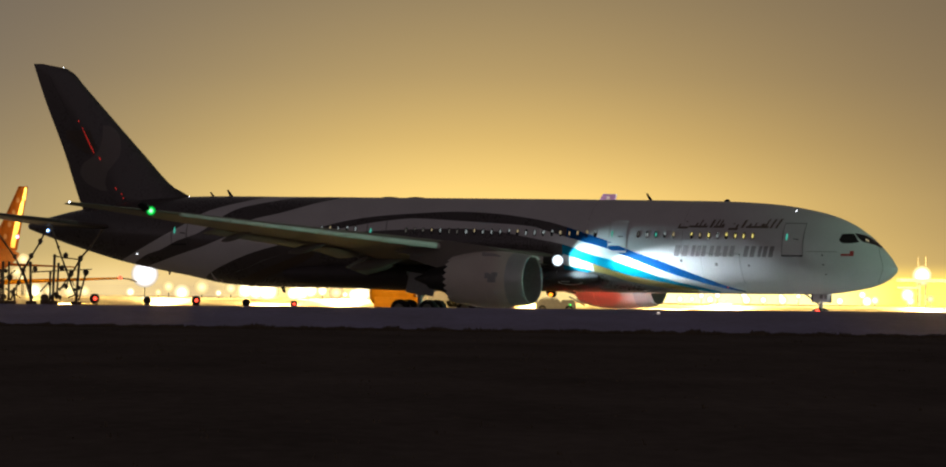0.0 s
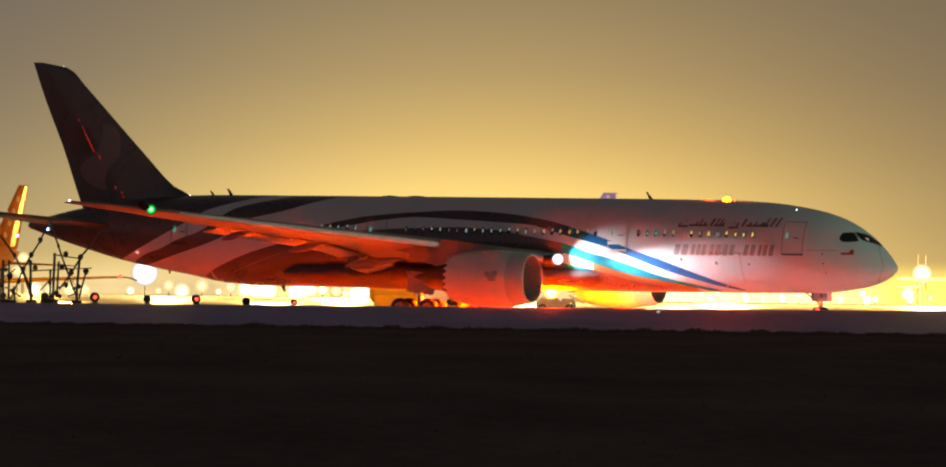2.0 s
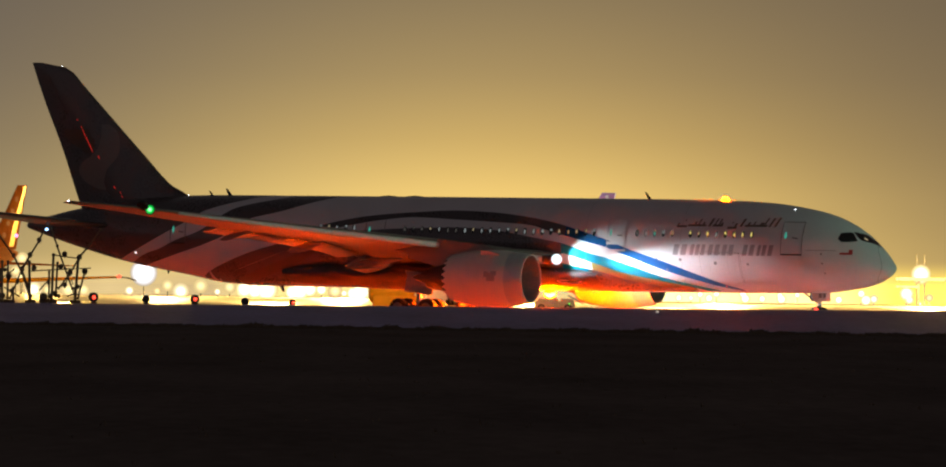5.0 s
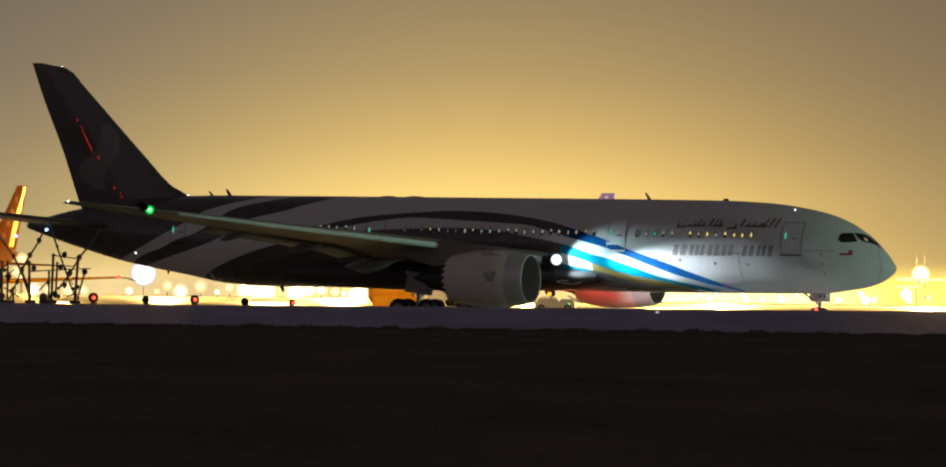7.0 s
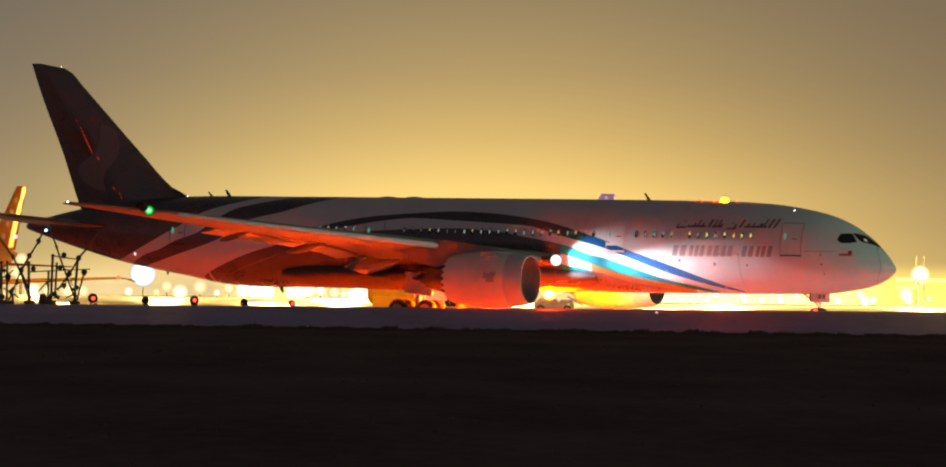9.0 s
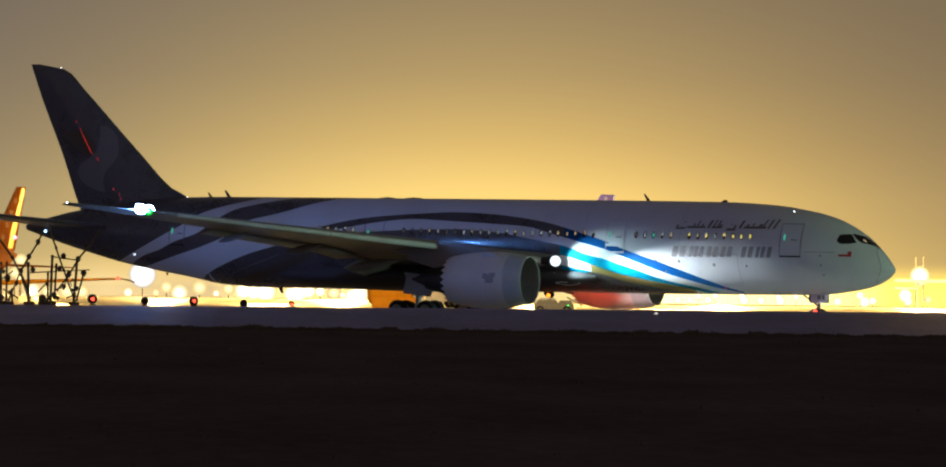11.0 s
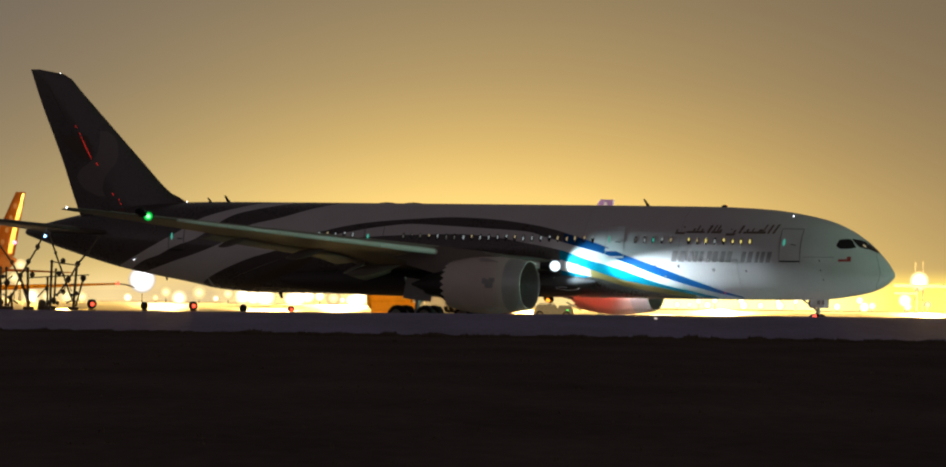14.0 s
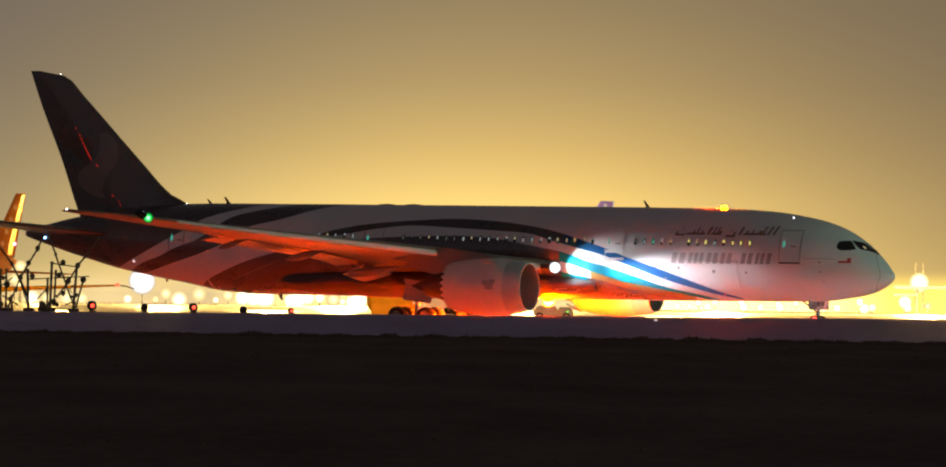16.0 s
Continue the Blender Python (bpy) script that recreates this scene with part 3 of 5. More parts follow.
for sx, pz, pr in ((-13.6, 3.95, 0.10), (-11.2, 3.75, 0.11), (-4.15, 4.4, 0.06), (-4.1, 3.8, 0.06), (-4.0, 3.2, 0.05), (-15.2, 4.0, 0.07),
                   (-14.6, 3.3, 0.06), (-22.4, 4.3, 0.08), (-9.0, 3.7, 0.08)):
    part("service_panel", oval(sx, pz, pr, pr, 0.012), SEAM, fuselage, "small round service panel", False)
for k in range(6):
    xj = -9.95 - 0.42 * k
    part("skin_joint", chain([skin(xj, phi_of(xj, 4.2 - 0.15 * j), -0.004) for j in range(10)], 0.007, 4), WHITE, fuselage)
part("skin_joint", chain([skin(-13.55, math.pi * j / 20, 0.002) for j in range(21)], 0.009, 4), GREY, fuselage)
part("skin_joint", chain([skin(-20.2, math.pi * j / 20, 0.002) for j in range(21)], 0.009, 4), GREY, fuselage)
for sx, pz in ((-10.9, 2.32), (-41.35, 2.55)):
    part("marker_lamp", ball(skin(sx, phi_of(sx, pz), 0.02), 0.045, 10, 6), REDDIM, fuselage, "tiny red lamp")
# glowing dots put in for small bright glints on the hull
for sx, pz in ((-53.0, 4.0), (-50.1, 7.82), (-6.5, 7.17)):
    part("hull_glint", ball(skin(sx, phi_of(sx, pz), 0.02), 0.035, 10, 6), WHITELAMP, fuselage, "tiny glowing white point")


def blade(x, z, chord, high, rake, name="blade_antenna", down=False):
    s = -1 if down else 1
    rr = []
    for t in (0.0, 0.5, 1.0):
        c = chord * (1 - 0.55 * t)
        x0 = x - rake * t
        rr.append([(x0, 0, z + s * high * t), (x0 - c * 0.4, 0.04 * (1 - 0.5 * t), z + s * high * t), (x0 - c, 0, z + s * high * t),
                   (x0 - c * 0.4, -0.04 * (1 - 0.5 * t), z + s * high * t)])
    return part(name, loft(rr), BLACK, fuselage, "black fin-shaped antenna")


blade(-48.15, 7.75, 0.25, 0.35, 0.35)
blade(-46.8, 7.75, 0.32, 0.5, 0.42)
blade(-16.8, 7.72, 0.28, 0.5, 0.42)
blade(-43.0, 2.0, 0.35, 0.42, -0.05, down=True)
blade(-51.4, 2.9, 0.2, 0.25, 0.05, down=True)
blade(-2.6, 2.4, 0.2, 0.2, 0.05, down=True)
for xa in (-35.5, -33.6):
    part("antenna_hump", lathe([(-0.7, 0.05), (-0.55, 0.27), (0, 0.31), (0.55, 0.27), (0.7, 0.05)], 16), NAVY, fuselage).location = (xa, 0, 7.58)

# belly fairing round the wing roots
fair = []
for k in range(25):
    t = k / 24
    x = -19.6 - 22.4 * t
    s = math.sin(math.pi * t) ** 0.45
    fair.append([(x, (2.3 + 0.95 * s) * math.sin(a), 2.85 + (0.62 + 0.42 * s) * math.cos(a)) for a in [2 * math.pi * j / 40 for j in range(40)]])
fairing = part("belly_fairing", loft(fair), MATTNAVY, airliner, "navy belly fairing")
# air intake in the fairing's flank: a raised lip round a dark slot
part("intake_lip", chain([(-22.25, -2.74, 3.15), (-22.22, -2.75, 2.8), (-22.12, -2.66, 2.47), (-21.75, -2.50, 2.38), (-21.35, -2.33, 2.34), (-20.9, -2.31, 2.39), (-20.62, -2.42, 2.48)], 0.035), SILVER, fairing, "bare metal intake lip")
part("intake_lip", chain([(-21.95, -2.72, 2.54), (-21.4, -2.64, 2.53)], 0.03), SILVER, fairing, "bare metal intake lip")
part("intake_slot", loft([[(-21.95, -2.69, 2.51), (-21.3, -2.62, 2.50)], [(-21.95, -2.64, 2.42), (-21.3, -2.52, 2.39)]], (False, False), False), BLACK, fairing, "dark intake slot")

# fin
FIN_LE = path([(7.0, -49.5), (7.94, -50.2), (8.14, -50.85), (8.61, -51.55), (10.3, -53.28), (12.08, -55.07), (13.38, -56.36), (15.05, -58.03),
               (15.97, -58.94), (16.3, -59.75), (16.5, -61.2)])
FIN_TE = path([(6.6, -57.85), (6.97, -58.04), (10.67, -59.45), (14.37, -61.05), (16.5, -61.85)])
FOIL = [(0, 0), (0.012, 0.18), (0.05, 0.34), (0.12, 0.46), (0.25, 0.5), (0.4, 0.48), (0.6, 0.36), (0.8, 0.19), (1.0, 0.012)]


def foil_ring(place, thick):
    """place(u, v): chord fraction and height; thick: of the section, in metres."""
    return [place(u, v * thick) for u, v in FOIL] + [place(u, -v * thick) for u, v in FOIL[::-1][:-1]]


fin_rings = []
for k in range(31):
    z = 6.75 + (16.5 - 6.75) * k / 30
    le, te = FIN_LE(z), FIN_TE(z)
    fin_rings.append(foil_ring(lambda u, v: (le + (te - le) * u, v, z), 0.085 * abs(te - le)))
fin = part("fin", loft(fin_rings), NAVY, airliner, "tall navy tail fin")


def on_fin(x, z, out):
    le, te = FIN_LE(z), FIN_TE(z)
    u = min(1.0, max(0.0, (x - le) / (te - le)))
    v = float(np.interp(u, [p[0] for p in FOIL], [p[1] for p in FOIL])) * 0.085 * abs(te - le)
    return Vector((x, -(v + out), z))


def fin_ribbon(points, out):
    """A painted ribbon on the fin through (x, z, half width)."""
    zs = [p[1] for p in points][::-1]
    mid, half = path([(p[1], p[0]) for p in points[::-1]]), path([(p[1], p[2]) for p in points[::-1]])
    rows = []
    for i in range(37):
        z = zs[0] + (zs[-1] - zs[0]) * i / 36
        rows.append([on_fin(mid(z) + half(z) * (j / 5 - 1), z, out) for j in range(11)])
    return loft(rows, (False, False), False)


part("tail_emblem", fin_ribbon([(-56.25, 12.42, 0.25), (-56.0, 12.1, 0.5), (-55.85, 11.55, 0.68), (-55.9, 10.95, 0.8), (-56.2, 10.4, 1.0), (-56.8, 9.9, 1.18),
                                (-57.15, 9.3, 1.05), (-57.05, 8.75, 0.8), (-56.65, 8.35, 0.48), (-56.3, 8.12, 0.25)], 0.012), TAILMARK, fin, "muted curved emblem")
# this patch paints a red-brown lamp glow onto the fin
part("tail_emblem", fin_ribbon([(-58.4, 12.1, 0.95), (-58.3, 11.7, 1.0), (-57.9, 11.2, 0.85), (-57.6, 10.8, 0.5), (-57.4, 10.55, 0.2)], 0.012), BRONZE, fin,
     "dull bronze patch painting a red-brown glow")
# glowing dashes put in for the red reflection streak on the fin
for k, (xr, zr, rr) in enumerate([(-58.37, 12.78, 0.035), (-58.06, 12.3, 0.03), (-57.95, 12.08, 0.04), (-57.82, 11.84, 0.05), (-57.69, 11.6, 0.055), (-57.56, 11.36, 0.05),
                                  (-57.42, 11.12, 0.055), (-57.3, 10.9, 0.045), (-57.2, 10.7, 0.03), (-56.74, 10.35, 0.05), (-55.5, 8.36, 0.04), (-55.02, 7.98, 0.03), (-54.9, 7.72, 0.03)]):
    part("red_fin_glint", chain([on_fin(xr, zr, 0.01), on_fin(xr + 0.11 * rr / 0.05, zr - 0.2 * rr / 0.05, 0.01)], rr * 0.6, 6), REDFAINT, fin, "faint red glint glowing on the fin")
part("rudder_gap", chain([on_fin(FIN_LE(z) + 0.68 * (FIN_TE(z) - FIN_LE(z)), z, 0.004) for z in [7.6 + 0.43 * k for k in range(20)]], 0.010, 4), BLACK, fin)
part("fin_tip_lamp", ball((-59.62, 0, 16.27), 0.025, 8, 6), WHITELAMP, fin, "tiny glowing white point")


def surface(sections, mat, name, parent, label, sgn=-1, low=1.0):
    """A wing-like body: sections of (span, leading edge x, its height, chord, thickness, droop)."""
    rr = []
    for y, le, z, c, th, dr in sections:
        rr.append(foil_ring(lambda u, v: (le - c * u, sgn * y, z + (v if v > 0 else v * low) + 0.12 * th * math.sin(math.pi * u) - dr * u), th))
    return part(name, loft(rr), mat, parent, label)


# wings
LE_X = path([(0, -19.9), (2.9, -21.9), (9, -26.5), (25, -37.7), (27.5, -40.0), (30.06, -42.7)])
LE_Z = path([(0, 3.75), (2.9, 3.86), (9, 4.66), (19.7, 5.80), (22.7, 6.14), (26.2, 6.56), (30.06, 7.04)])
CHORD = path([(0, 15.0), (2.9, 13.0), (10.5, 7.9), (18, 5.3), (25, 3.0), (27.5, 1.9), (30.06, 0.45)])
THICK = path([(0, 1.5), (2.9, 1.25), (10.5, 0.76), (18, 0.52), (25, 0.28), (30.06, 0.06)])
SPAN = [0, 1.5, 2.9, 4.5, 6, 7.5, 9, 10.5, 12, 14, 16, 18, 20, 22, 24, 25, 26, 27, 28, 29, 29.6, 30.06]


def droop(y):
    return 0.14 + 0.22 * max(0, 10 - y) / 7


def wing(sgn):
    w = surface([(y, LE_X(y), LE_Z(y), CHORD(y), THICK(y), droop(y)) for y in SPAN], GREY, "wing", airliner, "grey swept wing with raked tip", sgn, 0.5)
    # slats: bright leading edge pieces
    for a, b in ((3.6, 7.9), (9.5, 13.3), (13.35, 16.3), (16.35, 19.3), (19.35, 22.3), (22.35, 25.0)):
        sec = []
        for k in range(5):
            y = a + (b - a) * k / 4
            c, th = CHORD(y), THICK(y)
            w12 = min(1.0, 0.48 / (0.12 * c))
            hb = 0.10 + 0.13 * min(1.0, max(0.0, (25 - y) / 15))
            sec.append([(LE_X(y) + 0.10 - c * u * w12, sgn * y, LE_Z(y) - 0.05 + v * th * (0.25 + 0.75 * w12) + 0.12 * th * math.sin(math.pi * u) - droop(y) * u - dz * hb)
                        for u, v, dz in ((0.12, 0.47, 0), (0.05, 0.35, 0), (0.012, 0.19, 0), (0, 0, 0.1), (0.003, 0, 0.4), (0.012, 0, 0.75), (0.03, 0, 1.0), (0.05, 0, 0.8), (0.08, 0.2, 0))])
        part("slat", loft(sec), SLATPAINT, w, "pale leading edge slat")
    # flaps, a little lowered
    for a, b, dip in ((2.9, 6.3, 0.66), (7.2, 19.5, 0.28)):
        sec = []
        for k in range(7):
            y = a + (b - a) * k / 6
            c = CHORD(y)
            x1 = LE_X(y) - c * 0.90
            z1 = LE_Z(y) - droop(y) * 0.9 - 0.10
            fc = 0.10 * c + 0.55
            sec.append(foil_ring(lambda u, v: (x1 - fc * u, sgn * y, z1 + v - dip * u), 0.16 * fc * 0.8))
        part("flap", loft(sec), GREY, w, "grey lowered flap")
    # flap track fairings
    for y, r in ((6.75, 0.32), (12.9, 0.27), (18.4, 0.21)):
        c = CHORD(y)
        ln = 0.36 * c + 0.3
        xs = LE_X(y) - c * 0.62
        zs = LE_Z(y) - droop(y) * 0.6 - THICK(y) * 0.42
        rr = []
        for k in range(13):
            t = k / 12
            s = max(0.03, math.sin(math.pi * t ** 1.3) ** 0.7)
            rr.append([(xs - ln * t, sgn * y + r * 0.55 * s * math.cos(q), zs - 0.58 * t + r * s * math.sin(q)) for q in [2 * math.pi * j / 14 for j in range(14)]])
        part("flap_fairing", loft(rr), GREY, w, "grey canoe-shaped flap fairing")
    return w


wing_s = wing(-1)
wing(1)
# wider than such a lens would be, to carry the green glare
nav = part("navigation_light", lathe([(-0.30, 0.01), (-0.27, 0.25), (-0.2, 0.5), (-0.12, 0.75), (0.0, 1.0)], 24, "Y"), GREENLENS, wing_s, "glowing green wing tip light")
nav.matrix_basis = Matrix.Translation((-38.88, -26.64, 6.57)) @ Matrix.Rotation(radians(24), 4, "Z") @ Matrix.Scale(0.30, 4)
part("tip_lamp", ball((-42.75, -30.08, 7.03), 0.055, 10, 6), WHITELAMP, wing_s, "small white rear tip light")
# lens disc enlarged to carry the landing light's glare
land = part("landing_light", moved(lathe([(-0.10, 0.01), (-0.09, 0.25), (-0.07, 0.5), (-0.04, 0.75), (0.0, 1.0)], 28, "Y"), Matrix.Identity(4)), LANDLAMP, airliner,
            "blazing white landing light")
land.matrix_basis = Matrix.Translation((-21.62, -4.0, 3.87)) @ Matrix.Rotation(radians(32), 4, "Z") @ Matrix.Scale(0.36, 4)
part("landing_light_housing", lathe([(-0.06, 0.30), (-0.16, 0.32), (-0.5, 0.28), (-1.2, 0.2)], 20, caps=(False, True)), DARKMETAL, airliner).location = (-21.8, -3.8, 3.87)

# tailplane
for sgn in (-1, 1):
    surface([(y, -53.6 - 0.78 * y, 5.55 + 0.115 * y, 5.6 - 0.385 * y, 0.5 - 0.038 * y, 0.0) for y in (0.4, 1.5, 3, 4.5, 6, 7.5, 9, 9.6, 9.9)],
            NAVY if sgn < 0 else GREY, "tailplane", airliner, "swept tailplane", sgn)
part("tailplane_lamp", ball((-60.17, -0.85, 5.47), 0.08, 10, 6), BLUELAMP, airliner, "small bluish lamp")


# engines
def engine(sgn):
    e = part("engine_nacelle", lathe([(-0.30, 1.50), (-0.6, 1.60), (-1.2, 1.71), (-2.0, 1.79), (-2.9, 1.80), (-3.8, 1.74), (-4.6, 1.62), (-5.3, 1.47),
                                      (-5.3, 1.42), (-4.2, 1.45)], 48), NACELLE, airliner, "white engine nacelle")
    e.location = (-20.74, sgn * 9.73, 2.60)
    part("inlet_lip", lathe([(-1.15, 1.70), (-0.7, 1.645), (-0.3, 1.58), (-0.08, 1.535), (0.0, 1.50), (-0.03, 1.475), (-0.09, 1.462)], 48),
         SILVER, e, "bare metal inlet lip").location = (0.012, 0, 0)
    # pale ring put in for the floodlit edge of the lip
    part("inlet_rim", lathe([(-0.02, 1.53), (0.03, 1.515), (0.045, 1.49), (0.03, 1.465), (-0.03, 1.46)], 48), SLATPAINT, e, "pale ring painting the lit edge of the inlet")
    part("inlet_duct", lathe([(-0.085, 1.461), (-0.2, 1.455), (-0.6, 1.43), (-1.5, 1.42)], 48), STEEL, e, "grey inlet duct")
    fan = part("fan", lathe([(-1.45, 1.42), (-1.5, 0.5)], 40), STEEL, e)
    part("spinner", lathe([(-0.85, 0.01), (-0.95, 0.12), (-1.2, 0.30), (-1.48, 0.48)], 24), DARKMETAL, fan)
    for k in range(18):
        a = 2 * math.pi * k / 18
        p, q = Vector((-1.35, 0.42 * math.cos(a), 0.42 * math.sin(a))), Vector((-1.3, 1.37 * math.cos(a + 0.25), 1.37 * math.sin(a + 0.25)))
        s = Vector((-0.14, -0.13 * math.sin(a), 0.13 * math.cos(a)))
        part("fan_blade", ([p, q, q + s * 1.6, p + s], [(0, 1, 2, 3)]), DARKMETAL, fan, smooth=False)
    n = 22
    vs, fs = [], []
    for k in range(2 * n):
        a = math.pi * k / n
        s, r = (-5.58, 1.375) if k % 2 else (-5.28, 1.455)
        vs += [(s, r * math.cos(a), r * math.sin(a)), (-5.1, 1.50 * math.cos(a), 1.50 * math.sin(a))]
    for k in range(2 * n):
        i, j = 2 * k, 2 * ((k + 1) % (2 * n))
        fs.append((i, i + 1, j + 1, j))
    part("chevron_nozzle", (vs, fs), NACELLE, e, "saw-toothed nozzle edge", smooth=False)
    part("core_cowl", lathe([(-4.4, 1.0), (-5.6, 0.95), (-6.6, 0.74), (-7.1, 0.62), (-7.1, 0.5), (-8.2, 0.05)], 32), DARKMETAL, e)
    py = [[(-1.6, 0.0, 1.72), (-2.2, 0.17, 1.75), (-6.0, 0.2, 1.9), (-8.5, 0.02, 1.5), (-6.0, -0.2, 1.9), (-2.2, -0.17, 1.75)],
          [(-2.6, 0.0, 2.02), (-3.2, 0.17, 2.1), (-6.0, 0.2, 2.45), (-9.6, 0.02, 1.7), (-6.0, -0.2, 2.45), (-3.2, -0.17, 2.1)]]
    low = [[(-4.0, 0.0, 1.2), (-4.4, 0.17, 1.2), (-6.5, 0.2, 0.7), (-8.6, 0.02, 1.25), (-6.5, -0.2, 0.7), (-4.4, -0.17, 1.2)]]
    part("pylon", loft(low + py), GREY, e, "grey engine pylon")
    for xs, rs in ((-2.45, 1.80), (-3.95, 1.725)):
        part("nacelle_seam", lathe([(xs - 0.012, rs - 0.004), (xs, rs + 0.006), (xs + 0.012, rs - 0.004)], 48), NACELLE, e, "thin panel seam")
    part("nacelle_strake", ([(-1.6, -1.0, 1.42), (-3.0, -1.02, 1.46), (-2.9, -1.22, 1.72), (-2.2, -1.2, 1.68)], [(0, 1, 2, 3)]), WHITE, e, smooth=False)
    # small metal balls stand in for bright glints on the cowl
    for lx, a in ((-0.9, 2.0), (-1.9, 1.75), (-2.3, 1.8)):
        part("nacelle_glint", ball((lx, sgn * 1.72 * abs(math.cos(a)), 1.72 * math.sin(a)), 0.03, 8, 5), SILVER, e)
    for x0, x1, a0, a1 in ((-2.45, -2.15, 0.04, 0.24), (-2.25, -1.7, -0.1, 0.2), (-2.0, -1.6, 0.1, 0.26)):
        rr = [[(x0 + (x1 - x0) * i / 4, -q * math.cos(a0 + (a1 - a0) * j / 6), q * math.sin(a0 + (a1 - a0) * j / 6)) for j in range(7)]
              for i, q in enumerate([float(np.interp(x0 + (x1 - x0) * i / 4, [-2.9, -2.0, -1.2], [1.80, 1.79, 1.71])) + 0.012 for i in range(5)])]
        part("nacelle_mark", loft(rr, (False, False), False), STEEL, e, "dark blurred badge shape")
    return e


engine(-1)
engine(1)


# landing gear
def wheel(name, r, w, parent, x, y, z):
    t = part(name, lathe([(-w * 0.5, r * 0.55), (-w * 0.5, r * 0.86), (-w * 0.36, r * 0.97), (0, r), (w * 0.36, r * 0.97), (w * 0.5, r * 0.86), (w * 0.5, r * 0.55)],
                         28, "Y"), RUBBER, parent, "black rubber tyre")
    t.location = (x, y, z)
    part("rim", lathe([(-w * 0.46, 0.02), (-w * 0.3, r * 0.2), (-w * 0.42, r * 0.5), (-w * 0.5, r * 0.57), (w * 0.5, r * 0.57), (w * 0.42, r * 0.5), (w * 0.3, r * 0.2),
                              (w * 0.46, 0.02)], 24, "Y"), STEEL, t, "grey wheel rim")


for sgn in (-1, 1):
    g = part("main_gear", join(tube((-30.9, sgn * 4.9, 0.64), (-30.75, sgn * 4.75, 2.7), 0.17), tube((-31.95, sgn * 4.9, 0.64), (-29.95, sgn * 4.9, 0.64), 0.13),
                               tube((-31.95, sgn * 4.2, 0.64), (-31.95, sgn * 5.6, 0.64), 0.08), tube((-29.95, sgn * 4.2, 0.64), (-29.95, sgn * 5.6, 0.64), 0.08),
                               tube((-30.9, sgn * 4.9, 1.5), (-32.4, sgn * 3.6, 3.0), 0.09), tube((-30.9, sgn * 4.9, 1.3), (-29.3, sgn * 4.0, 2.9), 0.09)),
             STEEL, airliner, "grey main landing gear leg")
    for x in (-31.95, -29.95):
        for y in (4.28, 5.52):
            wheel("wheel", 0.64, 0.5, g, x, sgn * y, 0.64)
    part("gear_door", moved(block(0, 0, 0, 2.0, 0.08, 1.35, 0.03), Matrix.Translation((-30.6, sgn * 5.25, 2.25)) @ Euler((sgn * 0.18, 0.12, 0)).to_matrix().to_4x4()),
         STEEL, g, "pale landing gear door")
ng = part("nose_gear", join(tube((-5.2, 0, 0.5), (-5.05, 0, 2.3), 0.11), tube((-5.2, -0.42, 0.5), (-5.2, 0.42, 0.5), 0.07), tube((-5.12, 0, 1.2), (-6.6, 0, 2.2), 0.06),
                            tube((-5.2, -0.1, 1.15), (-5.5, -0.1, 0.85), 0.05), tube((-5.5, -0.1, 0.85), (-5.2, -0.1, 0.6), 0.05)), STEEL, airliner,
          "grey nose landing gear leg")
for y in (-0.34, 0.34):
    wheel("wheel", 0.54, 0.36, ng, -5.2, y, 0.54)
for y in (-0.34, 0.34):
    d = part("nose_gear_door", block(-5.1, y, 1.7, 1.06, 0.05, 0.58, 0.02), WHITE, ng, "white nose gear door")
    if y < 0:
        part("door_mark", block(-4.98, y - 0.03, 1.78, 0.22, 0.02, 0.26), LETTER, d, "plain dark mark")
        part("door_mark", block(-4.68, y - 0.03, 1.78, 0.18, 0.02, 0.26), LETTER, d, "plain dark mark")
        part("door_mark", block(-5.62, y - 0.03, 1.76, 0.12, 0.02, 0.5), SEAM, d, "plain dark mark")
part("gear_lamp", ball((-5.16, -0.56, 0.86), 0.14, 12, 6), REDLAMP, ng, "small glowing red lamp")
part("taxi_light", ball((-4.9, 0, 1.95), 0.08, 10, 6), WHITELAMP, ng, "small white taxi light")


# turning lights: half of each ball glows, the other half is its dark back
def turning_light(name, place, r, lens, label, cup_turn, cup):
    ob = tagged(new(name), label)
    ob.parent = airliner
    part("lens", ball((0, 0, 0), r, 20, 8, (0.5, 1.0)), lens, ob, "glowing lens")
    part("back", lathe([(0.0, r * 1.0), (-r * 0.06, r * 0.98), (-r * 0.16, r * 0.7), (-r * 0.2, r * 0.3), (-r * 0.21, 0.004)], 20, "Z", (True, True)), BLACK, ob, "dull back")
    if lens is BEACON:
        part("standby_lamp", ball((0, 0, -r * 0.3), r * 0.42, 12, 6), AMBER, ob, "dim amber standby lamp")
    ob.matrix_basis = Matrix.Translation(place)
    part(name + "_base", moved(join(ball((0, 0, 0), r * 1.06, 20, 6, (0.0, 0.5)), lathe([(-r * 0.12, r * 1.06), (-0.02, r * 1.08), (0.0, r * 1.03)], 20, "Z")),
                               Matrix.Translation(place) @ pose(0, 0, 0, cup_turn)), cup, airliner)
    return ob


BELLY, FARSIDE, ROOF, OUTER, INBOARD = (-23.9, 0, 1.76), (-24.2, 2.8, 2.34), (-11.72, 0, 7.74), (-39.27, -26.9, 6.76), (-39.03, -26.3, 6.66)
belly_beacon = turning_light("belly_beacon", BELLY, 0.33, BEACON, "red rotating beacon under the belly", 135, NAVY)
# hidden lamp added behind the belly to redden the far engine's cowl
side_lamp = turning_light("added_red_lamp", FARSIDE, 0.12, ADDEDRED, "unseen red lamp added to redden the far engine", 180, NAVY)
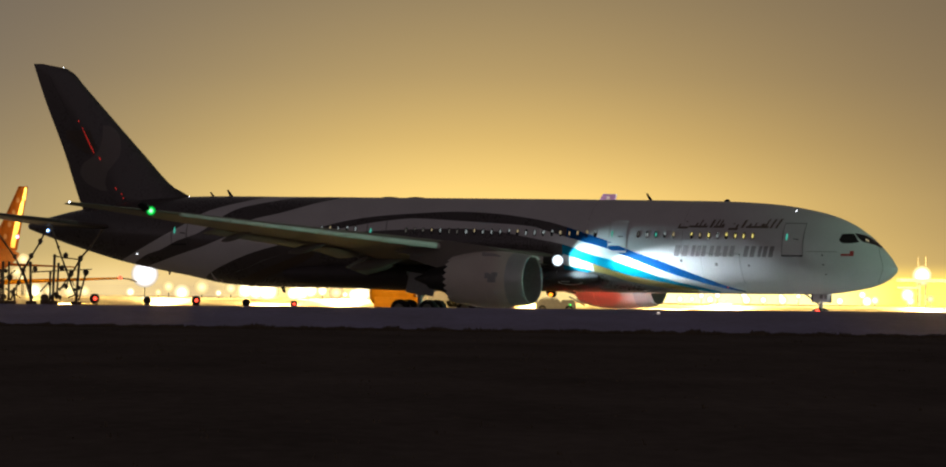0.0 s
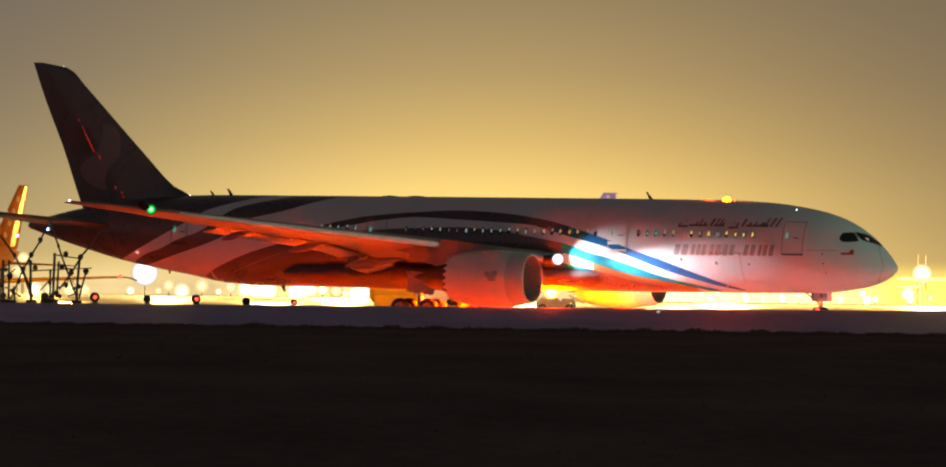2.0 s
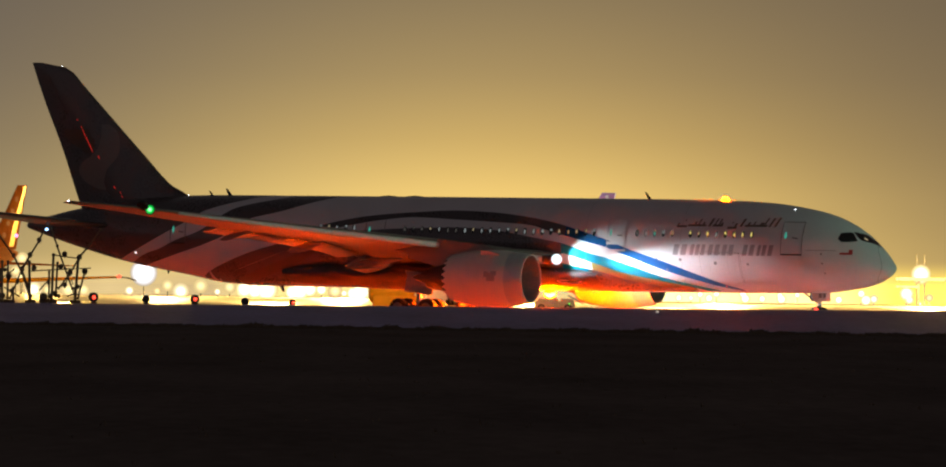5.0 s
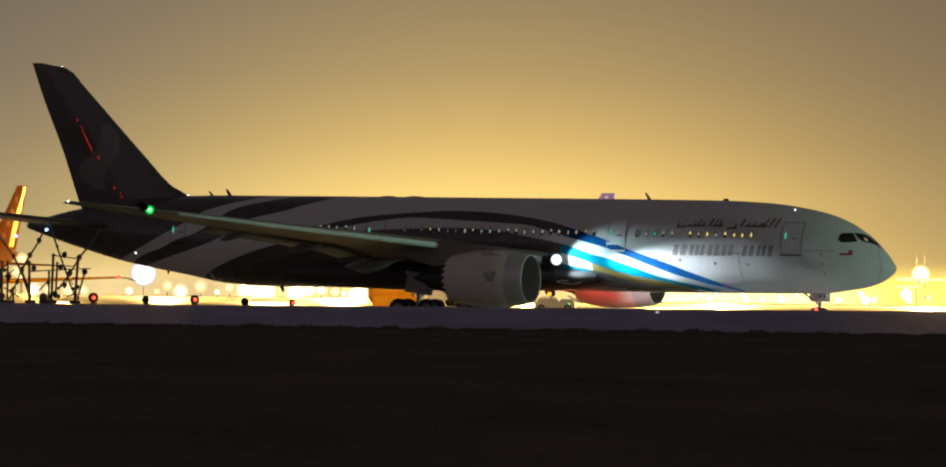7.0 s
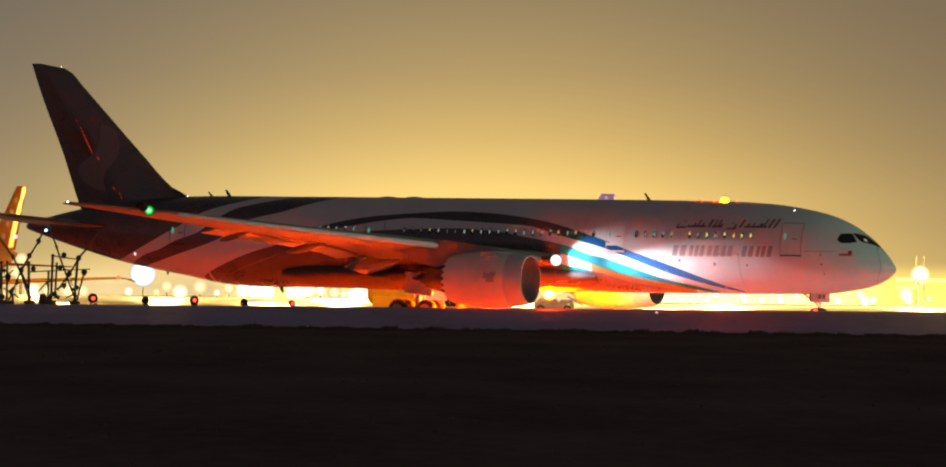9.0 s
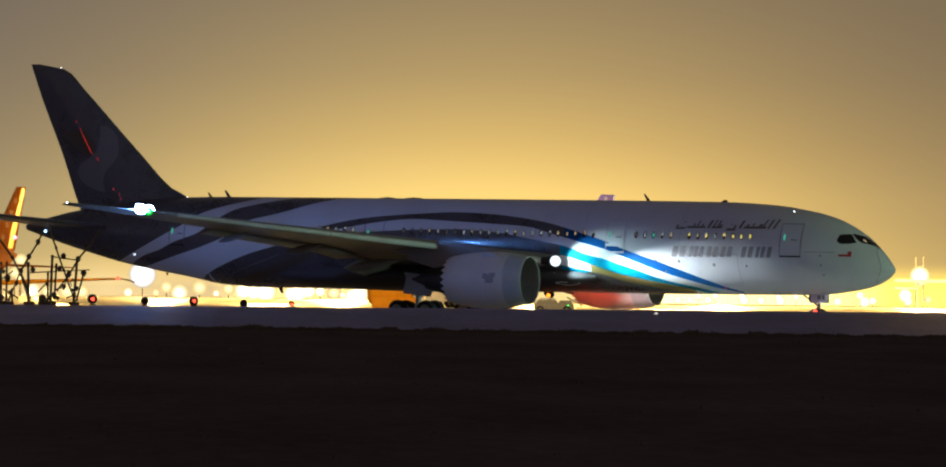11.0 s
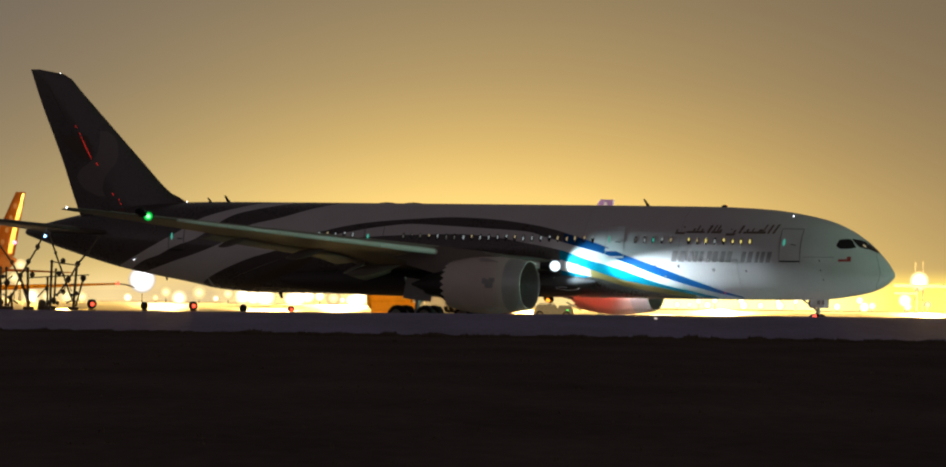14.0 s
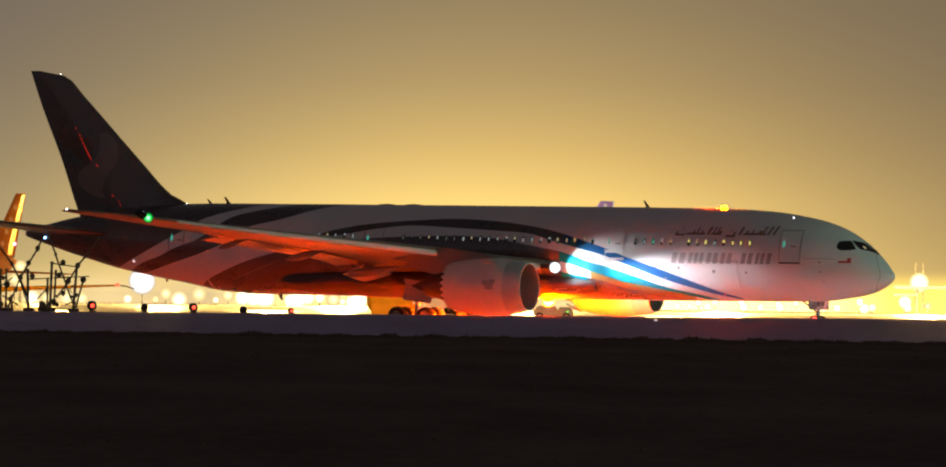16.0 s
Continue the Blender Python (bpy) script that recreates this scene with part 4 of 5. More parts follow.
roof_beacon = turning_light("roof_beacon", ROOF, 0.20, BEACONTOP, "red rotating beacon on the roof", 45, BLACK)
strobe_outer = turning_light("wing_strobe", OUTER, 0.36, STROBELOW, "bluish white wing tip strobe", 135, BLACK)
strobe_inboard = turning_light("wing_strobe", INBOARD, 0.30, STROBE, "bluish white wing tip strobe", 0, BLACK)


# ---- parked airliners behind ----
def small_jet(name, label, tail, nose_mat, wing_mat, marks, m):
    j = tagged(new(name), label, "airliner")
    st = [(0, 0.02, 1.55), (0.15, 0.4, 1.55), (0.6, 0.85, 1.7), (1.6, 1.4, 1.85), (3.2, 1.8, 1.95), (5.2, 1.97, 2.0), (24, 1.97, 2.0), (28, 1.75, 2.25), (32, 1.1, 2.75),
          (34.4, 0.6, 3.1), (35.6, 0.2, 3.25)]
    part("fuselage", loft([[(-s, r * math.cos(a), 1.7 + c - 0.15 + r * math.sin(a)) for a in [2 * math.pi * k / 32 for k in range(32)]] for s, r, c in st]), nose_mat, j)
    fr = []
    for k in range(9):
        t = k / 8
        le, te, z = -29.6 - 6.0 * t - (1.2 * (1 - t) ** 6 * -1), -35.4 - 2.2 * t, 5.2 + 6.6 * t
        fr.append(foil_ring(lambda u, v: (le + (te - le) * u, v, z), 0.09 * abs(te - le)))
    f = part("fin", loft(fr), tail, j)
    for k in range(4):
        z, u = 6.6 + 1.25 * k, 0.30
        le, ch = -29.6 - 6.0 * (z - 5.2) / 6.6, 5.8 - 3.8 * (z - 5.2) / 6.6
        for sg in (-1, 1):
            part("tail_mark", moved(lathe([(-0.02, 0.42), (0.02, 0.40), (0.025, 0.02)], 16, "Y", (True, True)), Matrix.Translation((le - ch * u, sg * (0.045 * ch + 0.005), z))
                                    @ Matrix.Diagonal((1.0, sg, 0.7, 1))), marks, f, "plain pale mark")
    if tail is PURPLE:
        for sg in (-1, 1):
            part("tail_mark", block(-36.2, sg * 0.125, 11.3, 0.5, 0.04, 0.5, 0.02), marks, f, "plain pale mark")
            part("tail_edge", tube((-37.35, sg * 0.03, 10.9), (-37.62, sg * 0.02, 11.78), 0.06), marks, f, "pale trailing edge")
    # a gold band paints the lamplight that shines on the rudder
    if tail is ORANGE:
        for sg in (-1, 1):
            part("tail_sheen", loft([[(-29.6 - 6.0 * t - (5.8 - 3.8 * t) * u, sg * ((0.5 - 0.5 * u) * 0.09 * (5.8 - 3.8 * t) + 0.07), 5.2 + 6.6 * t) for u in (0.60, 0.72, 0.86)]
                                      for t in [0.04 + 0.94 * k / 10 for k in range(11)]], (False, False), False), GOLDSHEEN, f, "golden sheen painted along the rudder")
    for sg in (-1, 1):
        w = surface([(y, -11.2 - 0.52 * y, 1.45 + 0.055 * y, max(1.3, 6.8 - 0.5 * y) if y > 5 else 7.4 - 0.62 * y, 0.85 - 0.036 * y, 0.1) for y in (0, 2, 4, 6, 9, 12, 15, 19.3)],
                    wing_mat, "wing", j, "", sg)
        part("wing_tip", loft([foil_ring(lambda u, v: (-21.24 - 0.9 * t - 1.3 * (1 - 0.6 * t) * u, sg * (19.3 + 1.3 * t), 2.48 - 0.32 * t * t + v), 0.12) for t in (0, 0.5, 1)]), GREY, w, "grey drooped wing tip")
        surface([(y, -31.8 - 0.6 * y, 3.75 - 0.03 * y, 3.4 - 0.3 * y, 0.3 - 0.03 * y, 0) for y in (0, 2, 4, 6.2)], nose_mat, "tailplane", j, "", sg)
        e = part("engine", lathe([(0.0, 0.95), (-0.1, 1.05), (-0.8, 1.16), (-2.2, 1.15), (-3.4, 0.9), (-3.4, 0.8), (-0.3, 0.88)], 28), nose_mat if tail is PURPLE else tail, j)
        e.location = (-10.6, sg * 5.75, 1.55)
        part("fan", lathe([(-0.5, 0.88), (-0.55, 0.02)], 24), BLACK, e)
        part("engine_pylon", block(-2.6, 0, 1.2, 3.0, 0.25, 0.6, 0.05), nose_mat, e)
        for x in (-17.6,):
            g = part("gear_leg", tube((x, sg * 3.8, 0.55), (x, sg * 3.7, 2.6), 0.12), STEEL, j)
            for y in (3.45, 4.2):
                wheel("wheel", 0.57, 0.4, g, x, sg * y, 0.57)
    g = part("gear_leg", tube((-5.0, 0, 0.4), (-5.0, 0, 2.2), 0.09), STEEL, j)
    for y in (-0.25, 0.25):
        wheel("wheel", 0.38, 0.22, g, -5.0, y, 0.38)
    j.matrix_basis = m
    return j


def heading(place, n):
    """A pose on the ground at place, nose along n (side, away)."""
    d = (SIDE * n[0] + AWAY * n[1]).normalized()
    return Matrix.Translation(place) @ Matrix.Rotation(math.atan2(d.y, d.x), 4, "Z")


FIN_TOP = 36.4
n3 = Vector((-0.42, -0.9075))
# the yellow wing colour stands for sodium light on its paint
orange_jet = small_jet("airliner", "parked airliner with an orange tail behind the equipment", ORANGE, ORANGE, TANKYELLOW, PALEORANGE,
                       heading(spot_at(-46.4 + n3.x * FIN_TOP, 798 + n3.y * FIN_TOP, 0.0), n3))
n2 = Vector((-0.69, -0.725))
purple_jet = small_jet("airliner", "parked white airliner with a purple tail behind the long airliner", PURPLE, WHITE, WHITE, WHITE,
                       heading(spot_at(13.9 + n2.x * FIN_TOP, 797 + n2.y * FIN_TOP, 0.0), n2))
part("navigation_light", ball((-21.3, 19.3, 2.54), 0.2, 10, 6), REDLAMP, orange_jet, "glowing red wing tip light")
part("tail_lamp", ball((-34.6, 0.45, 6.6), 0.18, 10, 6), glow("pink_lamp", (1.0, 0.25, 0.5), 4), orange_jet, "small pink lamp")
part("navigation_light", ball((-20.2, 17.0, 2.45), 0.14, 10, 6), REDLAMP, purple_jet, "glowing wing tip light")


# unseen lamp added to light the orange jet's wing and tail
lamp("sodium_flood", "POINT", spot_at(-39, 742, 2.5), spot_at(-39, 742, 0), 15000, (1.0, 0.56, 0.11), 1.0)

# tank truck beyond the main gear
truck = tagged(new("tank_truck"), "yellow tank truck with a white cab on the apron", "truck")
truck.matrix_basis = Matrix.Translation(spot_at(-7.0, 690, 0)) @ Matrix.Rotation(math.atan2(SIDE.y, SIDE.x), 4, "Z")
part("tank", moved(lathe([(-2.15, 0.05), (-2.1, 0.5), (-1.95, 0.9), (-1.6, 1.12), (-0.8, 1.2), (1.7, 1.2), (1.9, 1.0), (1.95, 0.3)], 28, "X", (True, True)),
                   Matrix.Translation((0, 0, 1.5))), TANKYELLOW, truck, "yellow rounded tank")
part("frame", block(1.6, 0, 0.5, 6.2, 1.0, 0.24, 0.03), DARKMETAL, truck)
part("skirt", block(0.3, -1.16, 0.62, 4.0, 0.06, 1.0, 0.02), TANKYELLOW, truck, "yellow side skirt")
part("cab", block(4.0, 0, 1.55, 1.9, 2.2, 1.9, 0.22), WHITE, truck, "white cab")
part("locker", block(2.5, 0, 1.2, 0.95, 2.0, 1.1, 0.08), WHITE, truck, "white locker")
part("windscreen", block(4.3, -1.1, 2.0, 0.9, 0.05, 0.6, 0.02), GLASS, truck)
for x in (-0.55, 0.45, 4.1):
    for y in (-0.95, 0.95):
        wheel("wheel", 0.48, 0.3, truck, x, y, 0.48)

# low tug beyond the airliner
tug = tagged(new("baggage_tug"), "pale low airport tug with a small green lamp", "tug")
tug.matrix_basis = Matrix.Translation(spot_at(6.9, 640, 0)) @ Matrix.Rotation(math.atan2(SIDE.y, SIDE.x), 4, "Z")
part("body", block(0, 0, 0.62, 3.3, 1.5, 0.55, 0.08), STEEL, tug, "pale body")
part("cabin", block(-0.55, 0, 0.98, 1.7, 1.4, 0.4, 0.1), STEEL, tug, "pale cabin")
part("ramp", moved(block(0, 0, 0, 1.5, 1.1, 0.12, 0.03), Matrix.Translation((1.75, 0, 1.05)) @ Matrix.Rotation(0.5, 4, "Y")), STEEL, tug, "grey sloping belt")
part("bonnet", block(1.0, 0, 0.98, 1.1, 1.3, 0.3, 0.08), STEEL, tug)
part("seat", block(-0.25, 0, 1.0, 0.5, 1.0, 0.42, 0.06), BLACK, tug)
part("roof", block(-0.5, 0, 1.26, 1.3, 1.3, 0.08, 0.03), WHITE, tug)
part("roof_post", tube((-0.9, -0.6, 0.9), (-0.9, -0.6, 1.24), 0.04), WHITE, tug)
part("roof_post", tube((-0.1, -0.6, 0.9), (-0.1, -0.6, 1.24), 0.04), WHITE, tug)
part("side_lamp", ball((1.2, -0.8, 0.72), 0.06, 10, 6), GREENLAMP, tug, "small green lamp")
for x in (-1.1, 1.1):
    for y in (-0.7, 0.7):
        wheel("wheel", 0.34, 0.25, tug, x, y, 0.34)

# ---- far floodlights ----


def floodlight(side, depth, z, r, lens, label, twin=False, pale=False):
    f = tagged(new("floodlight"), label, "floodlight", "apron floodlights")
    f.matrix_basis = Matrix.Translation(spot_at(side, depth, 0)) @ Matrix.Rotation(math.atan2(SIDE.y, SIDE.x), 4, "Z")
    for dx in ((-0.55, 0.55) if twin else (0.0,)):
        part("mast", tube((dx, 0.3, 0), (dx, 0.3, z + (r * 1.9 if twin else 0)), 0.07 if not pale else 0.13, 0.05, 8), WHITE if pale else DARKMETAL, f)
    part("crossbar", tube((-r, 0.15, z), (r, 0.15, z), 0.06), DARKMETAL, f)
    part("housing", lathe([(0.0, 0.97), (0.12, 0.9), (0.35, 0.6)], 28, "Y", (False, True)), DARKMETAL, f).matrix_basis = Matrix.Translation((0, 0.02, z)) @ Matrix.Scale(r, 4)
    ln = part("lens", lathe([(-0.16, 0.01), (-0.15, 0.25), (-0.12, 0.5), (-0.08, 0.75), (0.0, 0.99)], 28, "Y"), lens, f, "glowing lens")
    ln.matrix_basis = Matrix.Translation((0, 0, z)) @ Matrix.Scale(r, 4)
    return f


WARM, COOL = "glowing yellow sodium floodlight on a mast", "glaring white floodlight on a mast"
# across the view, height and radius of each lens, its painted glare included
YELLOW_LAMPS = [(-43.04, 1.51, 0.88), (-44.51, 0.7, 0.54), (-38.34, 1.49, 1.08), (-34.23, 1.37, 0.93), (-63.69, 5.09, 0.88), (-60, 0.7, 0.78),
                (-57.09, 0.7, 1.18), (64.98, 1.13, 0.57), (-19.27, 0.97, 1.08), (-54.95, 0.7, 0.98), (-64.57, 3.28, 0.78), (-63.89, 2.52, 0.73)]
WHITE_LAMPS = [(-48.45, 0.7, 0.69), (-41.17, 0.7, 1.23), (-62.05, 0.7, 1.27), (57.11, 0.85, 0.63), (62.15, 0.83, 0.69), (-14.82, 1.45, 0.59),
               (-18, 0.7, 0.49), (-28.26, 0.7, 0.49), (-35.96, 0.7, 0.49)]
HOT_LAMPS_PIER = [(63.74, 4.45, 1.44), (61.74, 1.68, 1.03), (55.99, 0.7, 0.8), (33.75, 0.7, 0.57), (38.88, 0.7, 0.69), (44.01, 0.7, 0.69),
                  (29.47, 0.7, 0.46), (52.14, 0.7, 0.57), (32.48, 1.22, 0.46), (34.79, 1.33, 0.52), (38.55, 1.38, 0.57), (43.77, 1.19, 0.46),
                  (46.25, 1.31, 0.4), (55.32, 1.6, 0.57), (24.77, 0.7, 0.57), (31.18, 0.7, 0.34), (41.28, 0.7, 0.52)]
HOT_LAMPS_STANDS = [(-30.64, 0.99, 1.27), (-25.26, 0.8, 1.18), (-21.23, 1.2, 0.78), (-16.71, 0.7, 0.98), (-32.1, 1.14, 1.27), (-29.02, 1.09, 1.67),
                    (-24.4, 1.07, 1.57), (-22.94, 1.26, 1.18), (-15.68, 0.93, 1.47), (-32.54, 0.7, 0.69)]
for lamps, lens, words in ((YELLOW_LAMPS, SODIUM, WARM), (WHITE_LAMPS, SODIUMWHITE, COOL), (HOT_LAMPS_PIER, SODIUMHOT, COOL), (HOT_LAMPS_STANDS, SODIUMHOT, COOL),
                           ([(-46.44, 3.26, 1.96)], STADIUM, COOL)):
    for sd, z, r in lamps:
        floodlight(sd, 1100, z, r, lens, words, sd > 60 and z > 3.5, sd > 23)

# lit canopy of the far pier
pier = tagged(new("pier_canopy"), "pale floodlit canopy on posts at the far pier", "canopy")
pier.matrix_basis = Matrix.Translation(spot_at(64.5, 1090, 0)) @ Matrix.Rotation(math.atan2(SIDE.y, SIDE.x), 4, "Z")
part("roof", block(0, 0, 3.75, 9.5, 6, 0.45, 0.1), WHITE, pier)
part("brace", block(-3.2, -1, 2.7, 3.4, 0.3, 0.3, 0.05), WHITE, pier)
for x in (-1.6, 2.6):
    part("post", tube((x, 0, 0), (x, 0, 3.6), 0.16), WHITE, pier)

# a glowing sheet that paints the lit haze over the airport's far side
hz = bpy.data.materials.new("painted_haze")
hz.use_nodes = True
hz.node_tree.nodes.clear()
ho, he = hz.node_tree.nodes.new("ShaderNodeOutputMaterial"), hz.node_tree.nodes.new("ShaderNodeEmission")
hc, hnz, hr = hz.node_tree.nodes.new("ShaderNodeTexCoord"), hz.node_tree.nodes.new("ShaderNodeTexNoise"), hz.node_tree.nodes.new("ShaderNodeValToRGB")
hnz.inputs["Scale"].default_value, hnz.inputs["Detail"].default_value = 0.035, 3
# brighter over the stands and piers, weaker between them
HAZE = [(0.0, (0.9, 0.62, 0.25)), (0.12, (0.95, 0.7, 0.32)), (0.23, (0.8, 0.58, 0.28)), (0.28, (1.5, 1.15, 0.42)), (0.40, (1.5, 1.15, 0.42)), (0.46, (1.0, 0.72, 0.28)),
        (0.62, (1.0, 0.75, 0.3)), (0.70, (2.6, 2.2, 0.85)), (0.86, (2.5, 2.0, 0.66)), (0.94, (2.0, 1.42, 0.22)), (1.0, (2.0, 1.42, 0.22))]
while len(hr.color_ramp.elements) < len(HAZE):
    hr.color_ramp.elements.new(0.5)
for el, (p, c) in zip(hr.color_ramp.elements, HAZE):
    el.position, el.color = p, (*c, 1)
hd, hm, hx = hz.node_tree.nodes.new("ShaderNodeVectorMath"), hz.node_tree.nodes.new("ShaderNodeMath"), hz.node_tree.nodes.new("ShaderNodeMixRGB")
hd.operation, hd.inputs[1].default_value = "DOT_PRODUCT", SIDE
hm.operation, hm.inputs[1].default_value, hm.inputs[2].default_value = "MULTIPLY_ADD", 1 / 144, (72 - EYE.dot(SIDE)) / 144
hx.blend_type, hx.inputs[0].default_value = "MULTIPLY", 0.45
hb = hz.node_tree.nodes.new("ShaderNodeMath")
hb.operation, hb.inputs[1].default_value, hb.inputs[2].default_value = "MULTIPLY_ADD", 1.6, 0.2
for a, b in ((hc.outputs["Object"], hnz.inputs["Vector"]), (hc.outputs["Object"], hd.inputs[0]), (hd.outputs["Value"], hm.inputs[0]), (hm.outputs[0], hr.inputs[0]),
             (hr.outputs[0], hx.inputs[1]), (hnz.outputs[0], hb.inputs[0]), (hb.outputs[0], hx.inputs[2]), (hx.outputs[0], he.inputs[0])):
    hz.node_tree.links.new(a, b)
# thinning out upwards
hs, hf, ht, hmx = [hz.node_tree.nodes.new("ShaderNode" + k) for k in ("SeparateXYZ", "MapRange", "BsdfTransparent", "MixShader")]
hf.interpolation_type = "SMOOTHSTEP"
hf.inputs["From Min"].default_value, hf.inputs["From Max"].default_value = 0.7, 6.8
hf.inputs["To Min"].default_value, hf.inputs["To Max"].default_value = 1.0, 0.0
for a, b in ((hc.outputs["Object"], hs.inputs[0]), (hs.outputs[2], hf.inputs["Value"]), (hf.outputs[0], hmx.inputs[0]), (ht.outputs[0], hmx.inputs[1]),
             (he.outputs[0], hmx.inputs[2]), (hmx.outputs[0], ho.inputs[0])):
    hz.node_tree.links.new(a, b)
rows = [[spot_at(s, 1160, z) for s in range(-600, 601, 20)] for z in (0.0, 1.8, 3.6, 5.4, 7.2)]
tagged(part("backdrop", loft(rows, (False, False), False), hz), "glowing sheet painting yellow haze over the far airport", "backdrop", kind="structure")

# ---- equipment on the runway's far edge ----
CREST = 441.0


def crest_spot(s, dp=CREST):
    return spot_at(s, dp, rise(s, dp) + 0.012)


def guard_light(side_at, w, h, lit):
    g = tagged(new("guard_light"), "black runway guard light" + (" with a glowing red lens" if lit else " seen from its dark back"), "guard light", "guard lights")
    g.matrix_basis = Matrix.Translation(crest_spot(side_at)) @ Matrix.Rotation(math.atan2(SIDE.y, SIDE.x), 4, "Z")
    part("stand", join(tube((0, 0.1, 0), (0, 0.1, h * 0.4), 0.05), block(0, 0.1, 0.03, w * 0.8, 0.3, 0.06, 0.015)), DARKMETAL, g)
    part("housing", moved(lathe([(-0.25, w * 0.5), (-0.22, w * 0.53), (0.05, w * 0.5), (0.25, w * 0.36), (0.3, w * 0.1)], 20, "Y", (True, True)), Matrix.Translation((0, 0, h * 0.56))), BLACK, g)
    if lit:
        part("lens", moved(lathe([(-0.20, 0.01), (-0.19, w * 0.11), (-0.15, w * 0.19)], 18, "Y"), Matrix.Translation((0.03, -0.11, h * 0.56))), REDLAMP, g, "glowing red lens")
        part("visor", moved(block(0, -0.32, 0, w * 0.8, 0.2, 0.03, 0.01), Matrix.Translation((0, 0, h * 0.56 + w * 0.45))), BLACK, g)


guard_light(-21.448, 0.54, 0.62, True)
guard_light(-18.464, 0.42, 0.50, False)
guard_light(-15.687, 0.50, 0.52, True)
guard_light(-12.84, 0.42, 0.34, False)
guard_light(-10.131, 0.36, 0.26, True)
il = tagged(new("inset_light"), "small pale light set in the runway surface", "runway light")
p = spot_at(10.213, 425, 0)
il.matrix_basis = Matrix.Translation((p.x, p.y, rise(10.213, 425) + 0.02))
part("rim", lathe([(0, 0.16), (0.03, 0.13), (0.035, 0.09)], 16, "Z"), STEEL, il)
part("lens", ball((0, 0, 0.05), 0.09, 12, 6), glow("pale_lamp", (1.0, 0.85, 0.75), 0.8), il, "glowing lens")


# folded lamp stands: uprights, leaning arms and lamp heads (side, height) in metres
def lamp_stand(side_at, dp, tubes, heads, feet):
    s = tagged(new("lamp_stand"), "dark metal lamp stand with leaning jointed arms", "lamp stand", "lamp stands")
    s.matrix_basis = Matrix.Translation(crest_spot(side_at, dp)) @ Matrix.Rotation(math.atan2(SIDE.y, SIDE.x), 4, "Z")
    for i, (x0, z0, x1, z1, r) in enumerate(tubes):
        r *= 1.2
        y = 0.12 * ((i * 7) % 5 - 2)
        part("upright" if abs(x1 - x0) < 0.15 else "arm", join(tube((x0, y, z0), (x1, y, z1), r), ball((x0, y, z0), r * 1.5, 8, 5), ball((x1, y, z1), r * 1.4, 8, 5)), STANDMETAL, s)
        if z1 > 4.1:
            part("end_cap", block(x1, y, z1, 0.17, 0.17, 0.24, 0.04), STEEL, s, "pale end cap")
    for x, z, r in heads:
        r *= 1.05
        part("lamp_head", moved(lathe([(-r, r * 0.4), (-r * 0.9, r * 0.85), (0, r), (r * 0.8, r * 0.7), (r, r * 0.2)], 12, "Y", (True, True)), Matrix.Translation((x, -0.05, z)) @ Matrix.Rotation(0.6 * math.sin(9 * x + 5 * z), 4, "X")), STANDMETAL, s)
        part("clamp", block(x, 0.06, z - r * 0.9, r * 0.7, 0.12, r * 0.9, 0.02), STANDMETAL, s)
    for x, w, h in feet:
        part("foot", block(x, 0.05, h * 0.35, w, 0.35, h * 0.7, 0.03), STANDMETAL, s)


# the stands on the crest, about four and a half metres to the tallest arm
lamp_stand(-26.404, 441,
           [(-0.23, 0, -0.25, 2.34, 0.055), (0.06, 0.29, 0.06, 2.34, 0.05), (-0.41, 0, -0.4, 1.89, 0.055), (-0.62, 4.06, 0.37, 2.69, 0.045), (0.37, 2.69, 0.89, 1.66, 0.045), (0.89, 1.66, 1.28, 0.51, 0.04), (-0.4, 1.31, 0.4, 1.89, 0.03), (-0.11, 0.86, 0.69, 0.38, 0.03), (0.21, 0.26, 0.86, 1.89, 0.04), (0.4, 0, 0.37, 0.86, 0.05)],
           [(0.37, 2.69, 0.11), (0.11, 1.54, 0.18), (0.63, 1.2, 0.11), (0.29, 0.69, 0.13), (-0.23, 0.4, 0.17), (-0.11, 1.89, 0.11), (-0.37, 1.03, 0.14)],
           [(-0.23, 0.7, 0.28), (0.23, 0.5, 0.25)])
lamp_stand(-25.172, 442.5,
           [(0.03, 0, -0.03, 2.34, 0.065), (-0.46, 1.89, 0.0, 2.74, 0.05), (0.0, 2.74, 0.51, 3.6, 0.045), (0.51, 3.6, 0.97, 4.54, 0.045), (1.11, 4.34, 1.54, 3.26, 0.045), (1.54, 3.26, 2.0, 2.0, 0.045), (2.0, 2.0, 2.42, 0.83, 0.045), (2.42, 0.83, 2.63, 0.26, 0.04), (-0.46, 1.89, -0.15, 1.09, 0.045), (-0.15, 1.09, 0.08, 0.4, 0.04), (0.11, 1.83, 2.29, 1.97, 0.03), (2.29, 1.97, 3.43, 2.03, 0.025), (0.97, 4.54, 1.11, 4.34, 0.05)],
           [(0.0, 2.77, 0.14), (0.51, 3.6, 0.14), (0.23, 2.0, 0.15), (-0.46, 1.91, 0.15), (-0.11, 1.03, 0.11), (1.54, 3.26, 0.09), (2.0, 2.0, 0.09)],
           [(0.03, 0.6, 0.25)])
